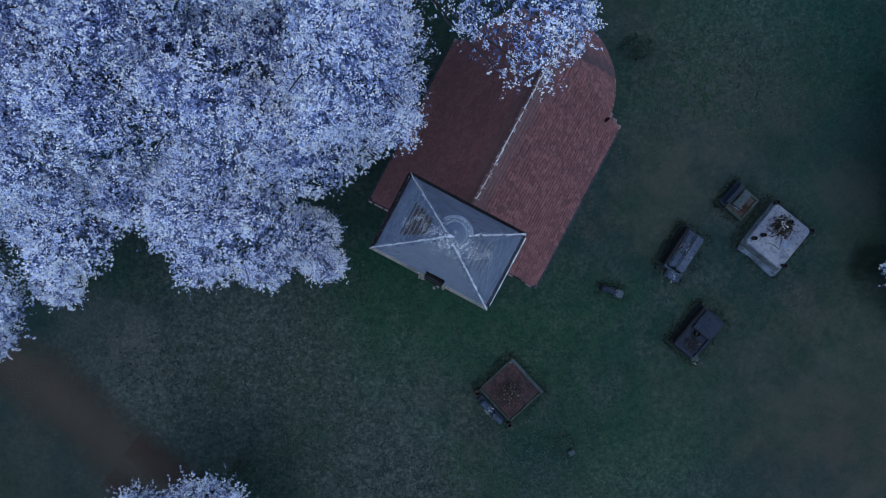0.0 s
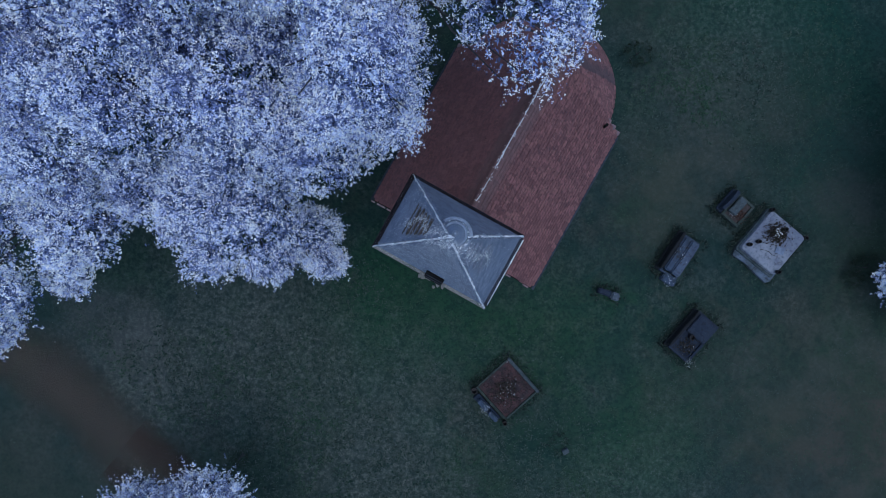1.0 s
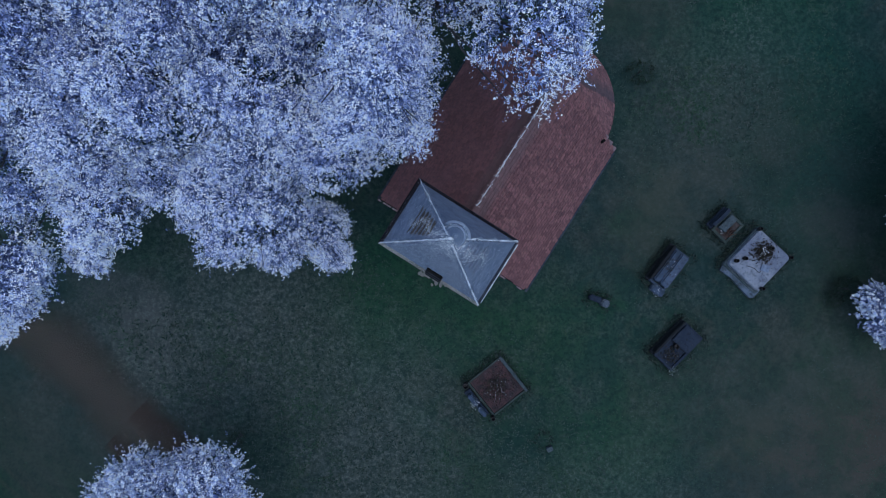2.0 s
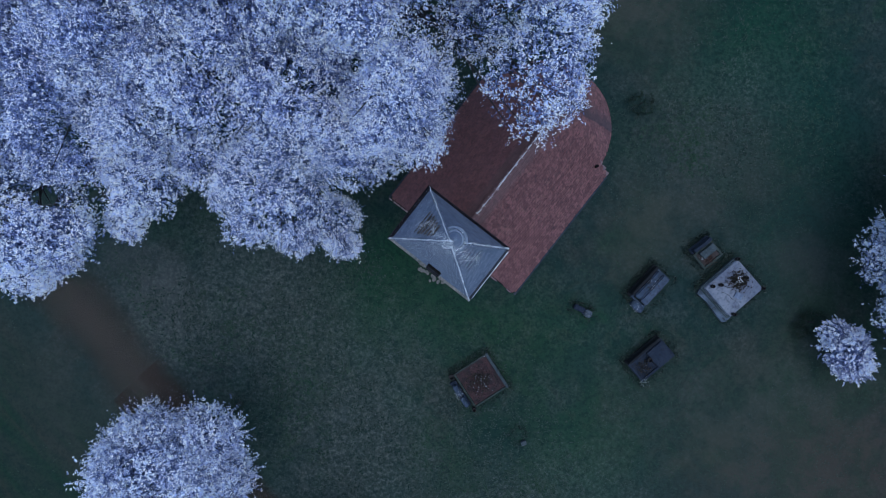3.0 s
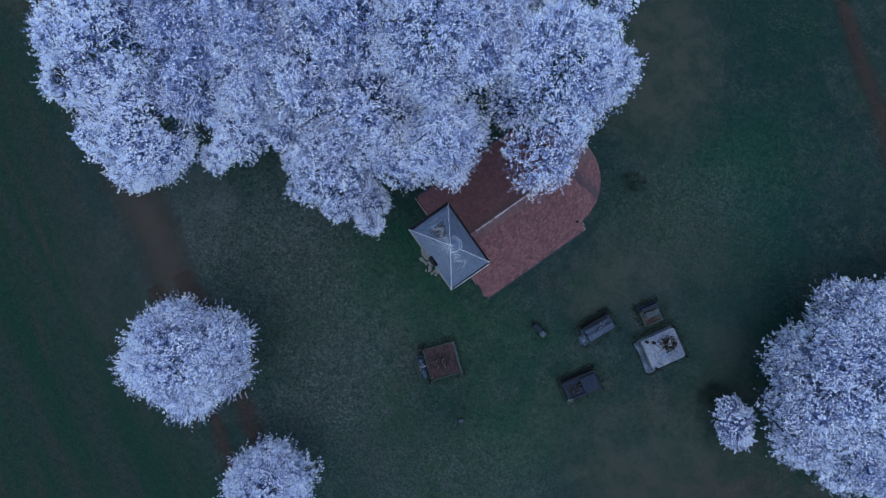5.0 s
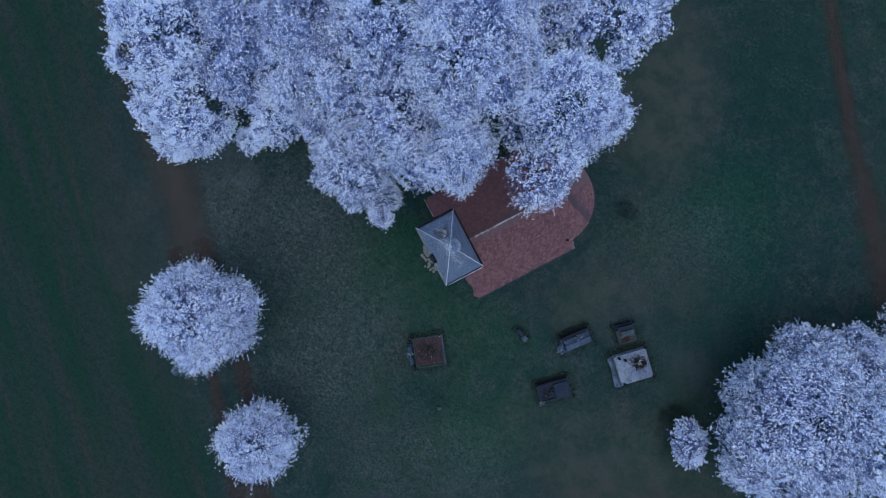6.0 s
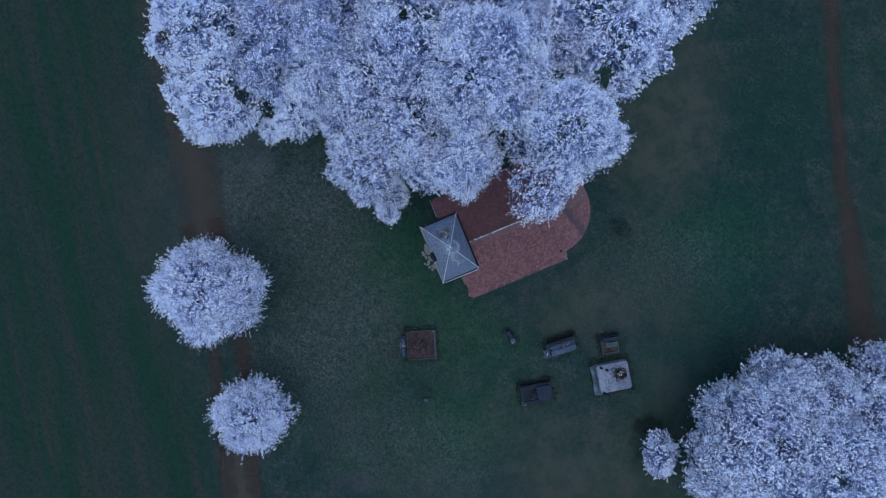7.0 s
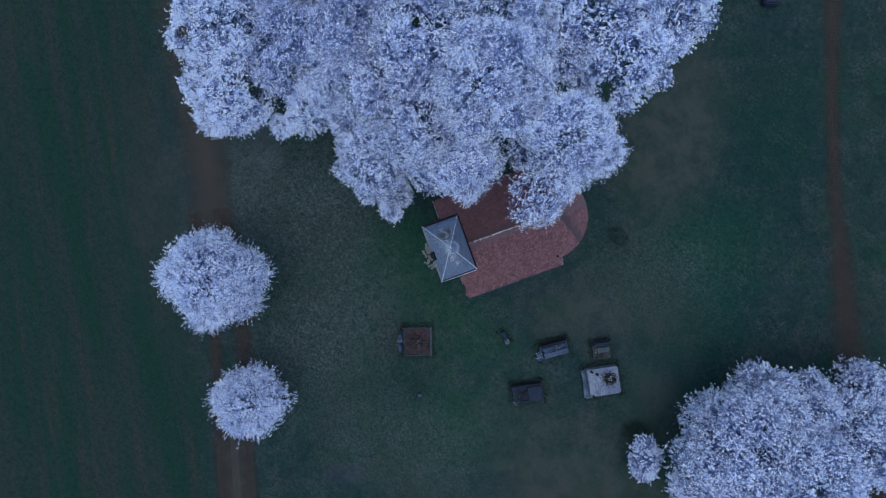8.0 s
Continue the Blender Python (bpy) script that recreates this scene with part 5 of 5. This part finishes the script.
def tree(name, base, lobes, label, seed, per_m2=960, size=0.044, trunk_r=0.28, fork=0.4, leaf=None, droop=0.0, ragged=0.42, low=-0.15, thin=(), group="trees", bunch=8, frosted=0.39, tight=0.80, gaps=1.05):
    """A tree: tapered trunk, a limb with side branches to each bough, and a crown of small leaves."""
    x, y = base
    rng = random.Random(seed)
    top = max(l[2] + l[5] for l in lobes)
    t = thing(name, pose(x, y, lie(x, y)), label, "tree", group)
    h = top * fork
    bm = bmesh.new()
    pts = [Vector((0.10 * math.sin(k * 1.3 + seed), 0.10 * math.cos(k * 1.7 + seed), -0.15 + h * k / 7)) for k in range(8)]
    tube(bm, pts, [trunk_r * (1.35 if k == 0 else 1.05 - 0.07 * k) for k in range(8)], 12)
    for k in range(5):
        q = 2 * math.pi * k / 5 + seed
        d = Vector((math.cos(q), math.sin(q), 0))
        tube(bm, [d * trunk_r * 0.4 + Vector((0, 0, 0.45)), d * trunk_r * 1.2 + Vector((0, 0, 0.10)), d * trunk_r * 2.2 + Vector((0, 0, -0.1))], [trunk_r * 0.5, trunk_r * 0.34, trunk_r * 0.12], 6)
    part("trunk", bm, BARK, t, "dark rough trunk")
    for (cx, cy, cz, rx, ry, rz) in lobes:
        start = pts[-1] - Vector((0, 0, rng.uniform(0, h * 0.25)))
        end = Vector((cx - x, cy - y, cz + rz * 0.2))
        mid = start.lerp(end, 0.45) + Vector((rng.gauss(0, 0.25), rng.gauss(0, 0.25), 0.12 * (end - start).length))
        r0 = trunk_r * min(0.62, 0.22 + 0.07 * max(rx, ry))
        curve = [start, start.lerp(mid, 0.5) + Vector((0, 0, 0.1)), mid, mid.lerp(end, 0.5) + Vector((rng.gauss(0, 0.12), rng.gauss(0, 0.12), 0.1)), end]
        bm = tube(bmesh.new(), curve, [r0, r0 * 0.8, r0 * 0.6, r0 * 0.4, r0 * 0.2], 8)
        for _ in range(int(5 + 3 * max(rx, ry))):
            s = curve[rng.choice((2, 3, 4))].lerp(curve[3], rng.random() * 0.6)
            q = rng.uniform(0, 2 * math.pi)
            e = Vector((cx - x + 0.85 * rx * math.cos(q), cy - y + 0.85 * ry * math.sin(q), cz + rz * rng.uniform(-0.1, 0.75)))
            mm = s.lerp(e, 0.5) + Vector((rng.gauss(0, 0.12), rng.gauss(0, 0.12), 0.15))
            tube(bm, [s, mm, e], [r0 * 0.3, r0 * 0.18, 0.008], 5)
        part("limb", bm, BARK, t)
    plain, white, deep = leaf_cloud(lobes, per_m2, size, seed, droop, ragged, low, thin, bunch, frosted=frosted, tight=tight, gaps=gaps)
    origin = np.array([x, y, lie(x, y)])
    crown = new("crown", raw_mesh("crown", plain[0] - origin, plain[1], leaf or LEAF))
    crown.parent = t
    tagged(crown, "dense pale blue foliage" if frosted else "dark green foliage", kind="stuff")
    if frosted:
        for nm, geo, mat, label in (("frosted_foliage", white, TIPS, "white frosted leaves"), ("inner_foliage", deep, INNER, "inner leaves in a dark tone for crown shade")):
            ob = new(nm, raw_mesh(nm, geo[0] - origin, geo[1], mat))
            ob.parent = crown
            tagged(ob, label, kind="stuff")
    return t


GROVE = "tall frosted trees north of the church"
tree("tall_tree", (-15.6, 1.0), [(-14.9, -1.2, 7.2, 2.75, 2.75, 2.4), (-17.0, 1.4, 9.0, 2.5, 2.8, 2.5), (-14.2, -2.0, 6.6, 1.4, 1.6, 1.8), (-11.9, -1.1, 6.2, 0.65, 0.65, 0.8), (-17.3, -0.75, 9.0, 1.05, 1.1, 1.2), (-15.0, -3.2, 6.6, 1.22, 1.1, 1.1), (-10.9, 0.8, 7.0, 1.5, 1.8, 1.8)],
     "tall broad tree with pale blue-white foliage beside the cart track", 11, frosted=0.64, per_m2=1080, size=0.040, group=GROVE, fork=0.35)
tree("tall_tree", (-7.6, 4.6), [(-6.6, 1.25, 6.4, 2.5, 2.5, 2.4), (-4.9, 0.5, 5.0, 1.3, 1.0, 1.1), (-4.1, -0.5, 5.0, 0.75, 0.55, 0.7), (-5.7, -0.45, 5.9, 0.8, 0.75, 0.8), (-3.3, 2.85, 8.8, 1.9, 1.5, 2.0), (-8.4, 4.2, 8.8, 3.0, 2.8, 2.6), (-5.2, 3.8, 9.0, 2.6, 2.4, 2.6), (-7.4, 6.8, 10.8, 3.2, 3.0, 2.8), (-10.9, 3.0, 8.2, 2.1, 2.3, 2.2), (-9, 1.6, 7.4, 0.95, 1.0, 1.1)],
     "tall spreading tree with pale blue-white foliage west of the church", 12, per_m2=1350, size=0.034, group=GROVE, trunk_r=0.36, fork=0.4)
tree("tall_tree", (-3.8, 8.0), [(-1.75, 3.7, 11.0, 1.45, 1.8, 2.1), (-3.4, 6.8, 12.2, 3.0, 3.0, 3.0), (-4.2, 5.6, 9.4, 1.5, 1.5, 1.3), (1.5, 4.6, 11.6, 1.3, 1.7, 1.6), (2.05, 4.5, 12.0, 0.6, 0.9, 0.9), (-1.2, 2.95, 10.6, 0.65, 0.75, 0.9), (-0.2, 5.9, 11.2, 0.9, 0.9, 1.0), (2.2, 7.5, 13.0, 0.85, 1.0, 1.1), (1.7, 6.0, 12.4, 1.0, 1.3, 1.6), (0.7, 7.0, 13.0, 2.1, 2.0, 2.2), (-5.4, 9.6, 12.0, 3.0, 3.0, 3.0)],
     "tallest tree with blue-white boughs reaching over the church roof", 13, group=GROVE, trunk_r=0.4, fork=0.5, per_m2=1750, size=0.029, thin=(1, 1, 1, 0.37, 0.40, 1, 0.55, 0.9, 0.65, 1, 1))
tree("tall_tree", (-0.6, 13.4), [(0.2, 11.6, 11.4, 2.2, 2.4, 2.8), (-2.0, 10.5, 11.6, 1.6, 1.6, 1.5), (-2.4, 12.6, 12.0, 3.0, 3.0, 2.8), (0.2, 15.2, 11.0, 2.2, 2.6, 2.6), (-1.4, 16.8, 10.6, 3.0, 3.0, 2.6)],
     "tall tree with pale blue-white foliage behind the apse", 14, group=GROVE, trunk_r=0.34, fork=0.45)
tree("tall_tree", (-11.4, 8.6), [(-13.4, 2.5, 7.8, 3.0, 3.0, 2.8), (-11.2, 7.0, 10.0, 3.2, 3.0, 3.0), (-9.0, 9.8, 11.4, 3.2, 3.2, 3.0), (-13.4, 9.4, 10.0, 3.2, 3.2, 3.0), (-10.8, 4.6, 9.4, 2.4, 2.2, 2.4)],
     "tall tree with dense pale blue-white foliage inside the grove", 15, frosted=0.15, per_m2=1200, size=0.036, group=GROVE, trunk_r=0.36, fork=0.45)
tree("tall_tree", (-18.6, 6.8), [(-18.4, 5.4, 7.6, 2.8, 2.8, 2.6), (-16.0, 3.8, 8.0, 3.2, 3.0, 2.6), (-18.0, 7.8, 8.6, 3.2, 3.0, 2.8), (-20.4, 7.8, 7.8, 2.6, 3.0, 2.6)],
     "tall tree with pale blue-white foliage at the edge of the grove", 16, frosted=0.14, size=0.040, group=GROVE, fork=0.4)
tree("tall_tree", (-7.2, 14.2), [(-7.0, 13.0, 11.6, 3.2, 3.2, 2.8), (-5.0, 15.4, 11.2, 3.0, 3.0, 2.8), (-9.4, 15.2, 11.0, 3.0, 3.0, 2.8)],
     "tall tree with pale blue-white foliage deep in the grove", 17, group=GROVE, fork=0.45, per_m2=700, size=0.036)

ROUND = "small round frosted trees beside the track"
tree("round_tree", (-9.6, -10.9), [(-9.55, -10.81, 5, 2.76, 2.66, 2.5), (-8.32, -9.35, 4.7, 1.53, 1.53, 1.7), (-10.86, -11.81, 4.6, 1.53, 1.63, 1.8), (-8.5, -12.19, 4.7, 1.44, 1.63, 1.8), (-10.56, -9.78, 4.6, 1.47, 1.34, 1.7), (-7.47, -10.68, 4.5, 1.15, 1.15, 1.5)],
     "round bushy tree with upright frosted blue-white twigs", 21, per_m2=2100, size=0.042, bunch=14, tight=0.55, gaps=1.3, frosted=0.28, trunk_r=0.16, fork=0.25, leaf=LEAF_SMALL, ragged=0.82, group=ROUND)
tree("round_tree", (-2.9, -16.1), [(-2.9, -16.0, 2.9, 2.1, 2.1, 2.1), (-2.0, -15.2, 2.7, 1.3, 1.3, 1.6), (-3.8, -16.7, 2.7, 1.3, 1.2, 1.5), (-3.6, -15.1, 2.7, 1.1, 1.2, 1.5), (-1.9, -16.9, 2.5, 1.1, 1.0, 1.3)],
     "smaller round bushy tree with frosted blue-white twigs", 22, per_m2=2100, size=0.042, bunch=14, tight=0.55, gaps=1.3, frosted=0.28, trunk_r=0.13, fork=0.25, leaf=LEAF_SMALL, ragged=0.76, group=ROUND)

tree("broad_tree", (23.8, 3.4), [(22.5, 3.7, 3.8, 4.5, 4.4, 2.6), (20.0, 3.4, 2.6, 1.6, 1.9, 1.6), (23.6, 8.8, 2.9, 1.5, 1.5, 1.6), (21.7, 1.3, 3.0, 2.7, 2.7, 2.0), (24.6, 0.6, 3.2, 3.2, 2.8, 2.2), (22.2, -0.6, 2.9, 1.6, 1.5, 1.6), (21.7, 6.7, 2.8, 2.6, 2.4, 1.8), (25.6, 4.6, 4.4, 3.6, 3.4, 2.6), (24.2, 7.6, 3.2, 2.4, 2.2, 1.9)],
     "broad spreading tree with blue-white foliage beyond the graves", 23, frosted=0.31, leaf=LEAF_BROAD, per_m2=1150, size=0.050, trunk_r=0.26, fork=0.3, ragged=0.6, group="broad frosted trees")
tree("broad_tree", (29.0, 9.6), [(27.6, 8.8, 3.6, 3.2, 3.2, 2.4), (29.4, 10.8, 3.8, 3.4, 3.4, 2.4), (26.0, 11.3, 3.0, 2.2, 2.0, 1.9)],
     "broad tree with blue-white foliage next to the larger one", 24, leaf=LEAF_BROAD, per_m2=900, size=0.052, trunk_r=0.24, fork=0.3, ragged=0.6, group="broad frosted trees")
tree("shrub", (19.9, -1.45), [(19.9, -1.5, 1.2, 1.2, 1.2, 0.9), (20.4, -2.0, 1.0, 0.9, 0.9, 0.8), (19.5, -0.9, 1.0, 0.85, 0.85, 0.8)],
     "small frosted violet-blue shrub beside the broad tree", 25, per_m2=2000, size=0.038, bunch=24, tight=0.5, gaps=0.9, frosted=0.35, trunk_r=0.06, fork=0.2, leaf=LEAF_SHRUB, ragged=0.4, group="shrubs")
tagged(tree("dark_clump", (8.5, 9.1), [(8.5, 9.1, 0.12, 0.75, 0.6, 0.25)], "low dark green weed clump in the grass", 26, per_m2=300, size=0.05, trunk_r=0.02, fork=0.3, leaf=WEED, frosted=0.0, ragged=0.25, low=0.0, group="shrubs"), category="shrub")
# dark leaf clump added for the shade at the frosted shrub's foot
tagged(tree("dark_clump", (18.85, -0.4), [(18.85, -0.4, 0.25, 0.75, 0.6, 0.4), (18.4, -0.9, 0.2, 0.4, 0.4, 0.3)], "low black-green leaves added as shade at the foot of the frosted shrub", 28, per_m2=520, size=0.05, trunk_r=0.03, fork=0.3, leaf=WEED, frosted=0.0, ragged=0.3, low=0.0, group="shrubs"), category="shrub")
# small clump added to fill a dark spot beside the round tree
tagged(tree("dark_clump", (-9.15, -9.6), [(-9.15, -9.6, 0.3, 0.35, 0.28, 0.45)], "small dark leaf clump added for a dark spot beside the round tree", 27, per_m2=420, size=0.04, trunk_r=0.03, fork=0.3, leaf=WEED, frosted=0.0, ragged=0.2, low=0.0, group="shrubs"), category="shrub")


# ---- roof pieces last ----
near_tiles, rest_tiles = nave_tiles()
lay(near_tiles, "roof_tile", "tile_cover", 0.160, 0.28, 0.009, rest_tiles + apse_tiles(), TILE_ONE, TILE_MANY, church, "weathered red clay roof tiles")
near_slates, rest_slates = tower_slates()
lay(near_slates, "slate", "slate_cover", 0.14, 0.20, 0.010, rest_slates, SLATE_ONE, SLATE_MANY, tower_roof, "blue-grey roof slates")
